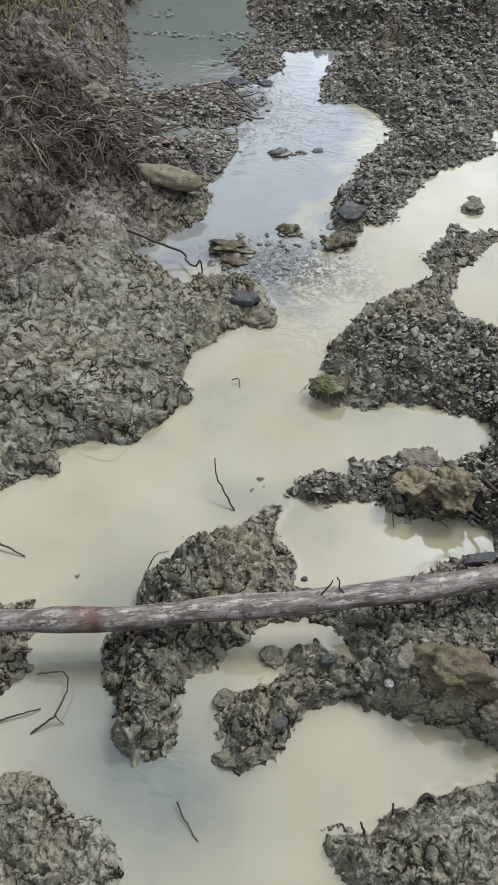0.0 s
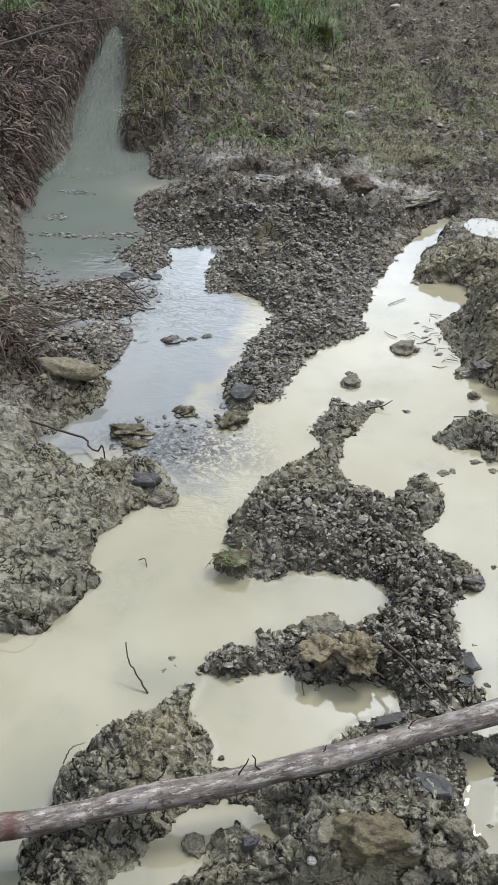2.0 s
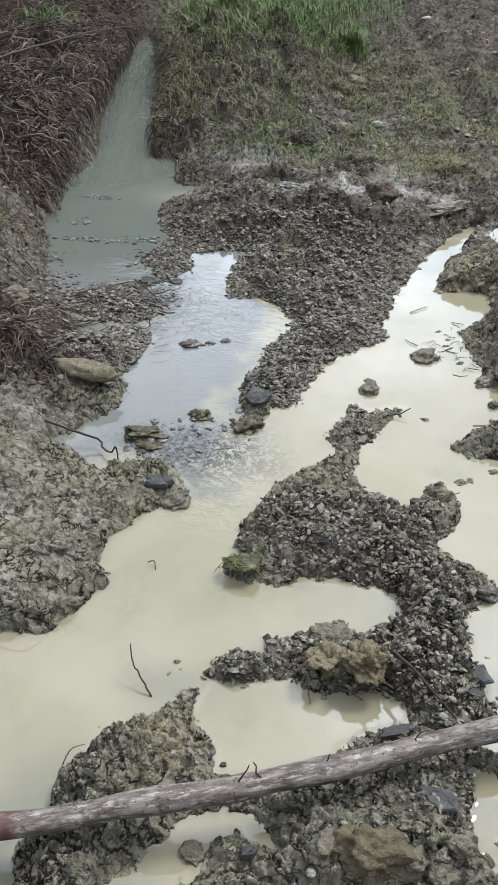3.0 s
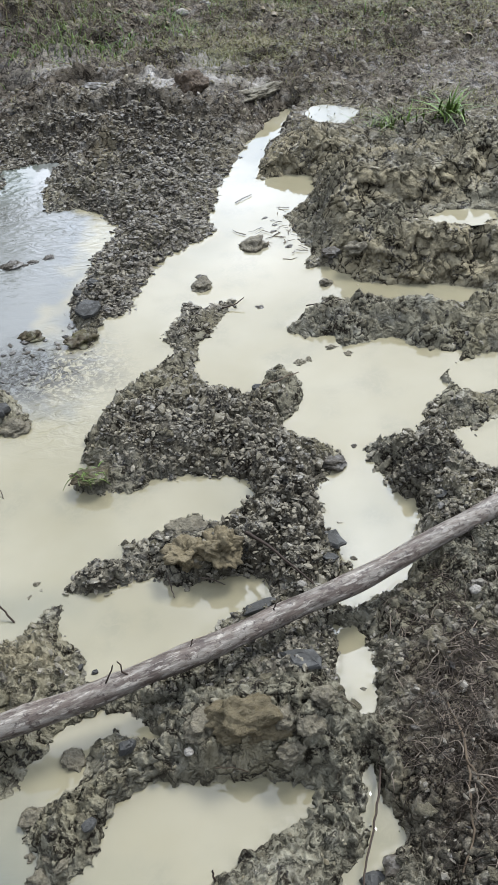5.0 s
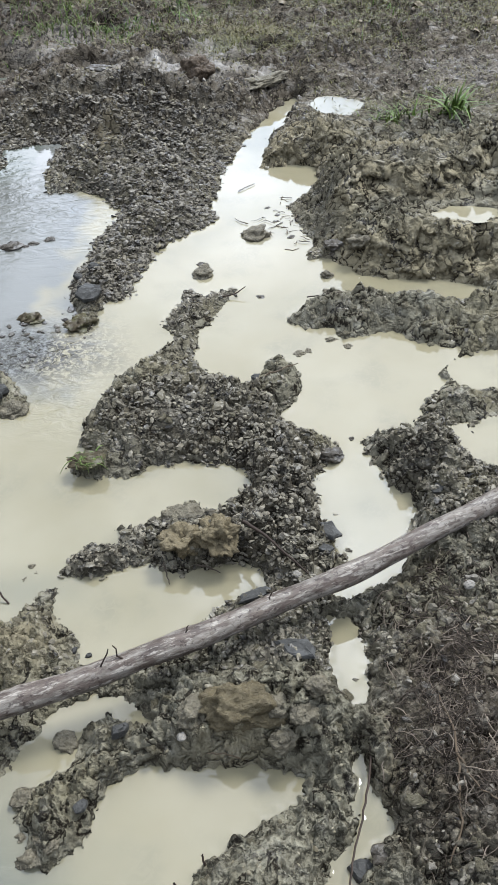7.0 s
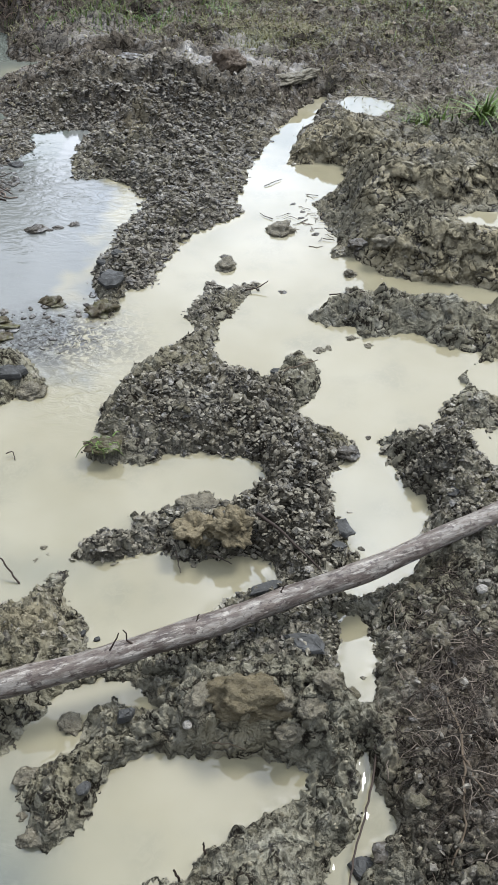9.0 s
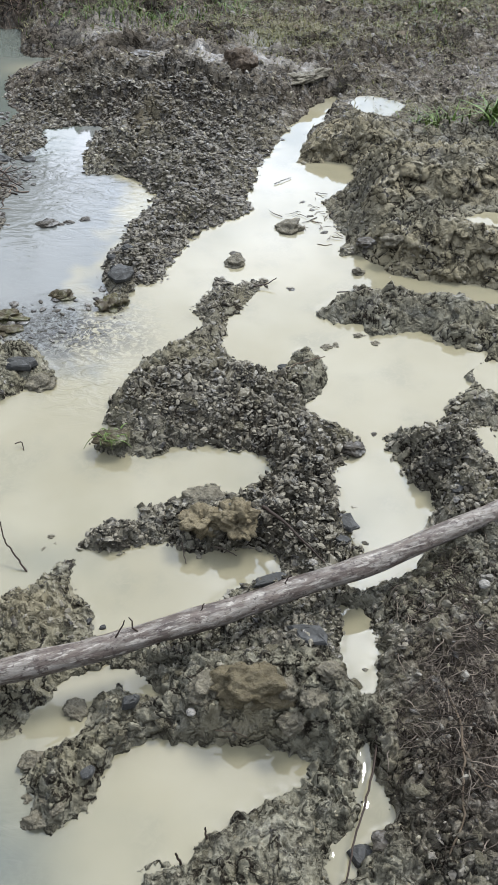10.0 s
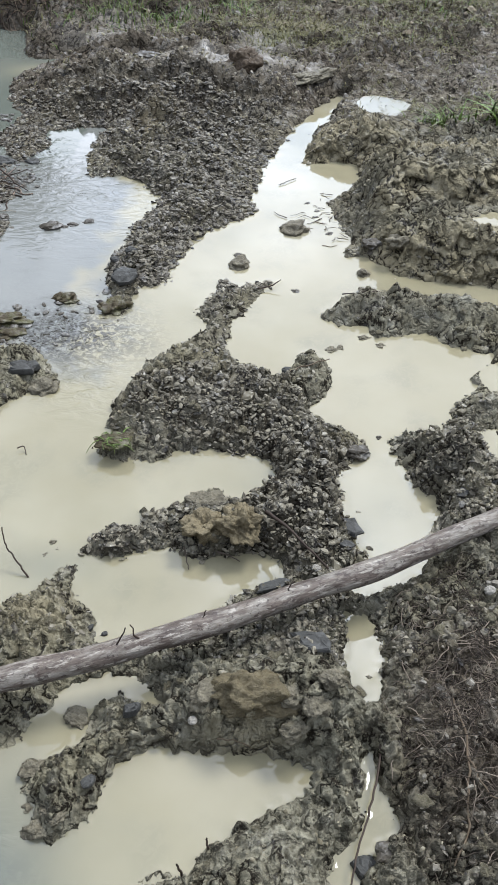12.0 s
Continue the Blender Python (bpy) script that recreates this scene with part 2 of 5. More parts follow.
def bark_material():
    g = Graph("weathered_bark")
    k = g.n.new("ShaderNodeMapping")
    turned = g.n.new("ShaderNodeMapping")
    turned.inputs["Rotation"].default_value = (0, 0, radians(-22.7))
    g.l.new(g.co, turned.inputs["Vector"])
    k.inputs["Scale"].default_value = (0.25, 1.0, 1.0)
    g.l.new(turned.outputs["Vector"], k.inputs["Vector"])
    v = k.outputs["Vector"]
    streak = g.noise(60, 6, 0.65, v)
    base = g.mix(g.ramp(streak, [(0.3, 0.0), (0.7, 1.0)]), (0.024, 0.017, 0.013), (0.084, 0.066, 0.053))
    blotch = g.mix(g.ramp(g.noise(75, 5, 0.7, v), [(0.46, 0.0), (0.60, 0.8)]), base, (0.128, 0.115, 0.097))
    blotch = g.mix(g.ramp(g.noise(110, 4, 0.7, v), [(0.56, 0.0), (0.62, 0.6)]), blotch, (0.220, 0.200, 0.170))
    dark = g.mix(g.ramp(g.noise(90, 4, 0.7), [(0.57, 0.0), (0.63, 0.8)]), blotch, (0.022, 0.015, 0.012))
    red = g.mix(g.attr("peeled"), dark, (0.042, 0.017, 0.011))
    n = g.bump(g.calc("ADD", streak, g.noise(24, 5, 0.7, v)), 0.006, 0.8)
    return g.done(red, g.ramp(streak, [(0.3, 0.38), (0.7, 0.7)]), n, spec=0.2)


def stem_material(name, lo, hi, rough=0.6):
    g = Graph(name)
    base = g.mix(g.calc("POWER", g.pick(island=True), 2.2), lo, hi)
    base = g.mix(g.ramp(g.noise(30, 3), [(0.4, 0.0), (0.7, 0.5)]), base, tuple(0.55 * c for c in lo))
    return g.done(base, rough, spec=0.10)


def leaf_material(name, lo, hi):
    g = Graph(name)
    base = g.mix(g.pick(island=True), lo, hi)
    base = g.mix(g.ramp(g.noise(1.7, 3), [(0.35, 0.0), (0.65, 0.5)]), base, (0.092, 0.072, 0.034))
    g.bsdf.inputs["Transmission Weight"].default_value = 0.0
    return g.done(base, 0.5, spec=0.15)


MUD = mud_material()
WATER = water_material()
SHALE = shale_material("dark_shale", (0.013, 0.011, 0.008), (0.132, 0.117, 0.087), rough=(0.16, 0.5))
BROWN_SHALE = shale_material("brown_shale", (0.010, 0.008, 0.006), (0.116, 0.103, 0.080), rough=(0.2, 0.55), spec=0.10)
CHIP = shale_material("clay_crumbs", (0.059, 0.050, 0.032), (0.135, 0.119, 0.082), rough=(0.16, 0.45))
SLAB = shale_material("wet_slate", (0.012, 0.012, 0.011), (0.036, 0.035, 0.032), rough=(0.4, 0.65), spec=0.07)
STONE = shale_material("dark_stone", (0.016, 0.013, 0.010), (0.048, 0.041, 0.030), rough=(0.35, 0.65), spec=0.3)
MOSSY = shale_material("mossy_stone", (0.024, 0.019, 0.011), (0.060, 0.048, 0.031), moss=0.5)
CLOD = clod_material("grey_clod", (0.034, 0.029, 0.020), (0.128, 0.112, 0.078), (0.3, 0.6))
YELLOW = clod_material("yellow_clod", (0.042, 0.033, 0.018), (0.130, 0.105, 0.062), (0.4, 0.7))
BROWN = clod_material("brown_clod", (0.027, 0.019, 0.013), (0.084, 0.062, 0.041))
TAN = clod_material("tan_clay", (0.034, 0.026, 0.013), (0.092, 0.075, 0.044), (0.25, 0.55))
SAND = clod_material("sandstone", (0.040, 0.033, 0.019), (0.125, 0.104, 0.064), (0.5, 0.8))
PALE = clod_material("pale_stone", (0.110, 0.100, 0.082), (0.200, 0.185, 0.160))
BARK = bark_material()
CLOD_PIECE = clod_material("small_clod", (0.084, 0.073, 0.047), (0.180, 0.159, 0.108), (0.2, 0.5), True)
FLAKE_PIECE = shale_material("small_flake", (0.033, 0.028, 0.019), (0.111, 0.098, 0.068), rough=(0.15, 0.4), relief=0.0009)
TWIG = stem_material("dark_twig", (0.019, 0.013, 0.010), (0.046, 0.034, 0.025))
STRAW = stem_material("dead_straw", (0.036, 0.025, 0.016), (0.123, 0.095, 0.063))
DEAD = stem_material("dead_stalks", (0.009, 0.006, 0.004), (0.180, 0.132, 0.096))
GRASS = leaf_material("green_grass", (0.016, 0.042, 0.006), (0.062, 0.112, 0.018))
VINE = stem_material("dead_vine", (0.014, 0.009, 0.006), (0.150, 0.112, 0.086))
ROOT = stem_material("torn_roots", (0.014, 0.010, 0.007), (0.145, 0.118, 0.090))
MUD_CRUMB = shale_material("field_clod", (0.051, 0.040, 0.026), (0.126, 0.103, 0.072), rough=(0.5, 0.8))
DULL = leaf_material("dull_grass", (0.030, 0.032, 0.009), (0.094, 0.090, 0.031))


# ---- the lie of the land ----
def grad_noise(x, y, seed):
    """Gradient noise on arrays, about -1 to 1."""
    table = np.random.RandomState(seed)
    perm = table.permutation(512)
    ang = table.rand(512) * 2 * np.pi
    gx, gy = np.cos(ang), np.sin(ang)
    xi, yi = np.floor(x).astype(np.int64), np.floor(y).astype(np.int64)
    fx, fy = x - xi, y - yi
    u, v = fx * fx * fx * (fx * (fx * 6 - 15) + 10), fy * fy * fy * (fy * (fy * 6 - 15) + 10)

    def corner(i, j):
        k = perm[(perm[(xi + i) & 511] + yi + j) & 511]
        return gx[k] * (fx - i) + gy[k] * (fy - j)

    a, b = corner(0, 0), corner(1, 0)
    c, d = corner(0, 1), corner(1, 1)
    return 1.5 * ((a + u * (b - a)) * (1 - v) + (c + u * (d - c)) * v)


def layers(x, y, scale, count, seed, gain=0.5):
    total, amp = 0.0, 1.0
    for k in range(count):
        total = total + amp * grad_noise(x * scale + 17.3 * k, y * scale - 9.1 * k, seed + k)
        scale, amp = scale * 2.03, amp * gain
    return total


def lumps(x, y, size, seed):
    """Clods side by side: a rounded dome for each, and a broken face tilted its own way and set at its own height."""
    table = np.random.RandomState(seed)
    jx, jy, hh = table.rand(64, 64), table.rand(64, 64), table.rand(64, 64)
    tx, ty = table.uniform(-1, 1, (64, 64)), table.uniform(-1, 1, (64, 64))
    px, py = x / size, y / size
    xi, yi = np.floor(px).astype(np.int64), np.floor(py).astype(np.int64)
    best = np.full(px.shape, 9.0)
    second = np.full(px.shape, 9.0)
    face = np.zeros(px.shape)
    for i in (-1, 0, 1):
        for j in (-1, 0, 1):
            cx, cy = (xi + i) & 63, (yi + j) & 63
            dx, dy = px - (xi + i + jx[cx, cy]), py - (yi + j + jy[cx, cy])
            d = dx * dx + dy * dy
            near = d < best
            face = np.where(near, hh[cx, cy] + 0.9 * (tx[cx, cy] * dx + ty[cx, cy] * dy), face)
            second = np.where(near, best, np.minimum(second, d))
            best = np.where(near, d, best)
    crack = np.clip((np.sqrt(second) - np.sqrt(best)) / 0.28, 0, 1)
    return np.clip(1 - best / 0.55, 0, 1) + 1.3 * crack, face


def smooth_ring(points, steps=4):
    """A closed rounded outline through the points."""
    p = np.array(points, float)
    a, b, c = np.roll(p, 1, 0), np.roll(p, -1, 0), np.roll(p, -2, 0)
    rows = []
    for k in range(steps):
        t = k / steps
        rows.append(0.5 * (2 * p + (b - a) * t + (2 * a - 5 * p + 4 * b - c) * t * t + (3 * p - a - 3 * b + c) * t ** 3))
    return np.stack(rows, 1).reshape(-1, 2)


# outlines of the pools in plan, metres; they overlap where water runs from one into the next
RINGS = []
REACH = 0.5


def pool(name, outline):
    RINGS.append(smooth_ring(outline))


pool("north_channel", [(0.30, 3.75), (0.32, 3.63), (0.18, 3.49), (0.12, 3.34), (0.09, 3.20), (0.09, 3.12), (0.18, 3.11), (0.35, 3.14), (0.37, 2.98), (0.30, 2.86), (0.24, 2.79), (0.28, 2.64), (0.31, 2.53), (0.29, 2.42), (0.37, 2.42), (0.44, 2.33), (0.37, 2.24), (0.19, 2.08), (0.08, 2.07), (0.03, 2.19), (0.06, 2.26), (-0.05, 2.21), (-0.10, 2.23), (-0.15, 2.14), (-0.17, 2.05), (-0.15, 1.99), (-0.21, 1.90), (-0.29, 1.81), (-0.34, 1.71), (-0.37, 1.63), (-0.46, 1.68), (-0.50, 1.85), (-0.44, 1.98), (-0.41, 2.03), (-0.37, 2.18), (-0.31, 2.21), (-0.27, 2.34), (-0.21, 2.51), (-0.14, 2.58), (-0.02, 2.70), (-0.05, 2.79), (-0.02, 2.89), (0.01, 3.07), (0.07, 3.26), (0.15, 3.40), (0.28, 3.67), (0.34, 3.82)])
pool("cliff_pool", [(0.27, 2.38), (0.38, 2.39), (0.44, 2.33), (0.53, 2.30), (0.64, 2.29), (0.75, 2.28), (0.83, 2.25), (0.88, 2.23), (0.83, 2.19), (0.76, 2.15), (0.66, 2.15), (0.58, 2.19), (0.50, 2.22), (0.35, 2.22), (0.26, 2.21)])
pool("east_pool", [(0.06, 2.26), (0.19, 2.20), (0.24, 2.14), (0.20, 2.07), (0.25, 2.03), (0.32, 2.03), (0.35, 1.99), (0.40, 1.98), (0.52, 2.01), (0.57, 1.95), (0.63, 1.93), (0.70, 1.93), (0.68, 1.88), (0.61, 1.80), (0.62, 1.76), (0.55, 1.69), (0.53, 1.63), (0.49, 1.56), (0.44, 1.56), (0.37, 1.54), (0.30, 1.51), (0.27, 1.54), (0.23, 1.56), (0.18, 1.58), (0.15, 1.62), (0.19, 1.68), (0.22, 1.75), (0.21, 1.83), (0.16, 1.88), (0.12, 1.85), (0.08, 1.78), (0.03, 1.76), (-0.05, 1.83), (-0.08, 1.90), (-0.07, 2.01), (-0.02, 2.10), (0.03, 2.20)])
pool("bright_pool", [(0.29, 1.55), (0.35, 1.56), (0.36, 1.50), (0.39, 1.43), (0.42, 1.37), (0.46, 1.33), (0.45, 1.29), (0.44, 1.25), (0.42, 1.16), (0.37, 1.09), (0.32, 1.06), (0.26, 1.05), (0.22, 1.07), (0.25, 1.11), (0.28, 1.14), (0.25, 1.18), (0.26, 1.23), (0.23, 1.28), (0.22, 1.37), (0.25, 1.44), (0.30, 1.49)])
pool("middle_pool_east", [(-0.37, 1.55), (-0.33, 1.50), (-0.38, 1.47), (-0.39, 1.43), (-0.28, 1.42), (-0.20, 1.43), (-0.18, 1.46), (-0.06, 1.46), (0.00, 1.46), (0.05, 1.44), (0.07, 1.37), (0.07, 1.35), (0.01, 1.31), (-0.03, 1.30), (-0.07, 1.32), (-0.12, 1.30), (-0.21, 1.25), (-0.25, 1.25), (-0.25, 1.20), (-0.32, 1.19), (-0.36, 1.14), (-0.36, 1.09), (-0.39, 1.07), (-0.44, 1.01), (-0.51, 0.97), (-0.60, 0.87), (-0.63, 1.10), (-0.57, 1.56), (-0.47, 1.65), (-0.44, 1.68), (-0.37, 1.63)])
pool("middle_pool_west", [(-0.54, 1.70), (-0.41, 1.64), (-0.42, 1.43), (-0.45, 1.14), (-0.47, 1.00), (-0.53, 0.91), (-0.58, 0.86), (-0.60, 0.81), (-0.59, 0.79), (-0.62, 0.72), (-0.62, 0.67), (-0.57, 0.60), (-0.53, 0.50), (-0.47, 0.47), (-0.46, 0.42), (-0.49, 0.39), (-0.55, 0.38), (-0.64, 0.42), (-0.70, 0.40), (-0.76, 0.37), (-0.84, 0.51), (-0.77, 0.53), (-0.74, 0.60), (-0.77, 0.68), (-0.79, 0.74), (-0.86, 0.71), (-0.95, 0.69), (-1.06, 0.76), (-1.15, 0.92), (-0.99, 0.98), (-0.93, 1.02), (-0.88, 1.05), (-0.91, 1.11), (-0.86, 1.15), (-0.75, 1.18), (-0.72, 1.24), (-0.66, 1.34), (-0.67, 1.38), (-0.71, 1.44), (-0.70, 1.51), (-0.64, 1.61)])
pool("ridge_pool", [(-0.36, 1.11), (-0.29, 1.11), (-0.24, 1.13), (-0.17, 1.16), (-0.13, 1.13), (-0.06, 1.12), (0.01, 1.15), (0.05, 1.14), (0.09, 1.12), (0.10, 1.09), (0.06, 1.06), (0.00, 1.03), (-0.05, 0.98), (-0.11, 0.95), (-0.22, 0.90), (-0.29, 0.90), (-0.31, 0.96), (-0.35, 1.01), (-0.36, 1.07)])
pool("branch_pool", [(-0.34, 0.80), (-0.36, 0.74), (-0.41, 0.68), (-0.44, 0.64), (-0.43, 0.56), (-0.44, 0.50), (-0.39, 0.49), (-0.34, 0.53), (-0.34, 0.57), (-0.37, 0.61), (-0.33, 0.66), (-0.31, 0.69), (-0.27, 0.72), (-0.26, 0.76), (-0.22, 0.79), (-0.20, 0.77), (-0.14, 0.77), (-0.18, 0.80), (-0.21, 0.83), (-0.27, 0.83)])
pool("near_pool", [(-0.48, 0.47), (-0.40, 0.52), (-0.34, 0.52), (-0.29, 0.51), (-0.23, 0.58), (-0.23, 0.62), (-0.15, 0.68), (-0.09, 0.68), (-0.09, 0.68), (-0.01, 0.68), (0.06, 0.68), (0.09, 0.67), (0.13, 0.66), (0.14, 0.64), (0.11, 0.60), (0.08, 0.59), (0.02, 0.56), (-0.02, 0.53), (-0.05, 0.50), (-0.06, 0.47), (-0.11, 0.48), (-0.15, 0.46), (-0.07, 0.47), (-0.12, 0.47), (-0.14, 0.45), (-0.12, 0.41), (-0.09, 0.35), (-0.42, 0.23), (-0.44, 0.31), (-0.49, 0.36), (-0.50, 0.39)])
pool("slit_puddle", [(0.21, 1.00), (0.26, 1.00), (0.28, 0.97), (0.29, 0.90), (0.28, 0.85), (0.27, 0.80), (0.25, 0.81), (0.23, 0.84), (0.21, 0.88), (0.22, 0.95)])
pool("trench_puddle", [(0.24, 0.69), (0.26, 0.68), (0.26, 0.63), (0.28, 0.59), (0.29, 0.55), (0.26, 0.54), (0.24, 0.52), (0.20, 0.46), (0.17, 0.45), (0.17, 0.49), (0.22, 0.55), (0.23, 0.62)])
pool("east_puddle_far", [(0.65, 1.84), (0.71, 1.88), (0.85, 1.91), (0.81, 1.75), (0.66, 1.75)])
pool("east_puddle_near", [(0.58, 1.57), (0.66, 1.59), (0.76, 1.61), (0.73, 1.44), (0.63, 1.44), (0.60, 1.51)])
pool("north_arm", [(0.05, 3.07), (0.07, 3.27), (0.15, 3.50), (0.26, 3.73), (0.35, 3.83), (0.36, 3.66), (0.24, 3.46), (0.19, 3.32), (0.15, 3.08)])
pool("stream", [(-0.55, 1.73), (-0.59, 1.81), (-0.66, 1.84), (-0.74, 1.83), (-0.82, 1.77), (-0.92, 1.84), (-1.01, 1.89), (-0.94, 1.98), (-0.88, 2.06), (-0.86, 2.18), (-0.90, 2.28), (-0.88, 2.39), (-0.88, 2.55), (-0.98, 2.63), (-1.11, 2.55), (-1.19, 2.52), (-1.16, 2.63), (-0.98, 2.65), (-0.90, 2.74), (-1.01, 2.91), (-0.91, 3.06), (-0.86, 3.16), (-0.89, 3.30), (-0.67, 3.36), (-0.70, 3.20), (-0.68, 2.98), (-0.64, 2.92), (-0.50, 2.92), (-0.39, 2.80), (-0.37, 2.72), (-0.43, 2.58), (-0.45, 2.45), (-0.48, 2.33), (-0.48, 2.22), (-0.41, 2.03), (-0.40, 1.85), (-0.38, 1.65), (-0.48, 1.65)])
pool("upper_stream", [(-0.96, 3.00), (-1.18, 2.92), (-1.35, 2.83), (-1.45, 2.96), (-1.56, 3.30), (-1.67, 3.54), (-1.75, 4.00), (-1.73, 4.48), (-1.94, 5.24), (-2.14, 6.26), (-2.34, 7.22), (-2.32, 7.70), (-2.15, 7.27), (-1.83, 6.18), (-1.59, 5.34), (-1.43, 4.56), (-1.27, 4.50), (-1.18, 4.14), (-0.97, 4.15), (-0.98, 4.02), (-1.17, 3.88), (-1.13, 3.60), (-1.04, 3.42), (-1.10, 3.22), (-1.01, 3.07)])
pool("bank_puddle", [(-1.37, 1.83), (-1.34, 1.91), (-1.28, 1.93), (-1.26, 1.85), (-1.31, 1.80)])


def shore(x, y):
    """Distance from the water's edge: above 0 on land, below 0 in the water."""
    wx = x + 0.012 * layers(x, y, 14, 2, 21) + 0.009 * layers(x, y, 50, 3, 23, 0.6)
    wy = y + 0.012 * layers(x, y, 14, 2, 31) + 0.009 * layers(x, y, 50, 3, 33, 0.6)
    out = np.full(x.shape, REACH)
    for ring in RINGS:
        lo, hi = ring.min(0) - REACH, ring.max(0) + REACH
        near = np.nonzero((wx > lo[0]) & (wx < hi[0]) & (wy > lo[1]) & (wy < hi[1]))[0]
        if not len(near):
            continue
        px, py = wx[near], wy[near]
        d = np.full(px.shape, 9.0)
        inside = np.zeros(px.shape, bool)
        for (ax, ay), (bx, by) in zip(ring, np.roll(ring, -1, 0)):
            ex, ey = bx - ax, by - ay
            t = np.clip(((px - ax) * ex + (py - ay) * ey) / (ex * ex + ey * ey + 1e-12), 0, 1)
            d = np.minimum(d, (px - ax - t * ex) ** 2 + (py - ay - t * ey) ** 2)
            if ey:
                inside ^= ((ay > py) != (by > py)) & (px < ax + (py - ay) * ex / ey)
        d = np.sqrt(d)
        out[near] = np.minimum(out[near], np.where(inside, -d, d))
    return out


# swells of the ground: x, y, height, radius along x, radius along y
SWELLS = [
    (-0.50, 0.88, 0.07, 0.12, 0.10), (-0.52, 0.62, 0.05, 0.07, 0.12), (-0.25, 0.62, 0.04, 0.08, 0.07),
    (0.03, 0.74, 0.08, 0.13, 0.07), (0.18, 0.80, 0.05, 0.10, 0.12), (0.10, 0.48, 0.07, 0.14, 0.10),
    (0.48, 0.75, 0.05, 0.15, 0.30), (0.52, 1.20, 0.07, 0.12, 0.15), (0.50, 1.45, 0.06, 0.09, 0.10),
    (-0.02, 1.20, 0.04, 0.10, 0.05), (-0.25, 1.17, 0.02, 0.15, 0.05), (-0.18, 1.60, 0.05, 0.16, 0.11),
    (0.13, 1.35, 0.05, 0.09, 0.20), (0.02, 1.66, 0.03, 0.12, 0.08), (-1.00, 1.40, 0.06, 0.28, 0.30),
    (0.50, 2.08, 0.03, 0.22, 0.05), (0.85, 2.08, 0.04, 0.20, 0.09), (0.90, 2.64, 0.01, 0.45, 0.14),
    (1.35, 2.40, 0.08, 0.40, 0.30), (1.40, 3.00, 0.09, 0.40, 0.30),
    (0.50, 3.26, 0.01, 0.14, 0.06), (0.85, 3.30, 0.03, 0.20, 0.10),
    (-0.40, 2.95, 0.045, 0.15, 0.40), (-0.50, 3.62, 0.08, 0.40, 0.13), (0.02, 3.75, 0.07, 0.14, 0.12), (-0.10, 4.00, 0.04, 0.60, 0.30),
    (-1.55, 2.10, 0.12, 0.40, 0.55), (-1.90, 2.80, 0.16, 0.45, 0.60), (-2.50, 4.60, 0.28, 0.65, 1.60), (-1.15, 2.35, 0.05, 0.20, 0.20),
    (-1.00, 5.40, 0.16, 0.40, 1.00), (-1.30, 7.00, 0.25, 0.55, 1.30),
]


def step(d, w):
    return 1 / (1 + np.exp(-np.clip(d / w, -30, 30)))


def bank_steps(x, y):
    """Broken banks of clay cut by tyres: their height, and where their bare faces stand."""
    wob = 0.030 * layers(x, y, 7.0, 3, 43)
    there = step(x - 0.38 - wob, 0.02) * (1 - 0.5 * step(x - 1.6, 0.2))
    front = 2.325 + 0.55 * np.clip(0.60 - x, 0, 0.3)
    upper = 2.66 + 0.05 * np.sin(7 * x) - 0.09 * np.exp(-((x - 0.40) / 0.10) ** 2)
    d1, d2 = y - front - wob, y - upper + wob
    d3 = y - 3.13 - 0.6 * wob
    fade = 1 - 0.80 * step(y - 2.96 - wob, 0.05)
    rim3 = step(x - 0.08 - 0.4 * wob, 0.015) * (1 - step(x - 0.52 + wob, 0.05)) * (1 - 0.85 * step(y - 3.38, 0.06))
    # a low shelf with an undercut edge on the far side of the stream
    d4 = y - 3.66 + 0.16 * (x + 0.65) ** 2 - 1.3 * wob
    shelf = step(x + 1.00 - wob, 0.03) * (1 - step(x + 0.12, 0.06)) * (1 - step(y - 4.2, 0.15))
    high = there * fade * (0.100 * step(d1, 0.013) + 0.098 * step(d2, 0.014)) + 0.085 * rim3 * step(d3, 0.014) + 0.06 * shelf * step(d4, 0.008)
    face = np.clip(there * fade * (np.exp(-(d1 / 0.045) ** 2) + np.exp(-(d2 / 0.05) ** 2)) + rim3 * np.exp(-(d3 / 0.045) ** 2), 0, 1)
    return high, face


def mound(x, y, cx, cy, rx, ry):
    return np.exp(-(((x - cx) / rx) ** 2 + ((y - cy) / ry) ** 2) ** 2)


def shaly(x, y):
    """How thickly broken shale covers the mud, 0 to 1."""
    k = 0.9 * mound(x, y, -0.10, 1.60, 0.22, 0.15) + 0.9 * mound(x, y, 0.12, 1.33, 0.15, 0.32) + 0.95 * mound(x, y, -0.27, 2.85, 0.32, 0.80)
    k = k + 0.22 * mound(x, y, -0.05, 2.05, 0.14, 0.3) + 0.8 * mound(x, y, -0.65, 3.42, 0.55, 0.22) + 0.6 * mound(x, y, -0.2, 1.17, 0.25, 0.1) + 0.6 * mound(x, y, 0.55, 1.4, 0.18, 0.25)
    k = k + 0.6 * mound(x, y, -1.15, 2.9, 0.4, 0.4) + 0.6 * mound(x, y, -1.0, 2.45, 0.2, 0.35) + 0.3 * mound(x, y, 0.12, 0.93, 0.18, 0.10)
    return np.clip(k, 0, 1)


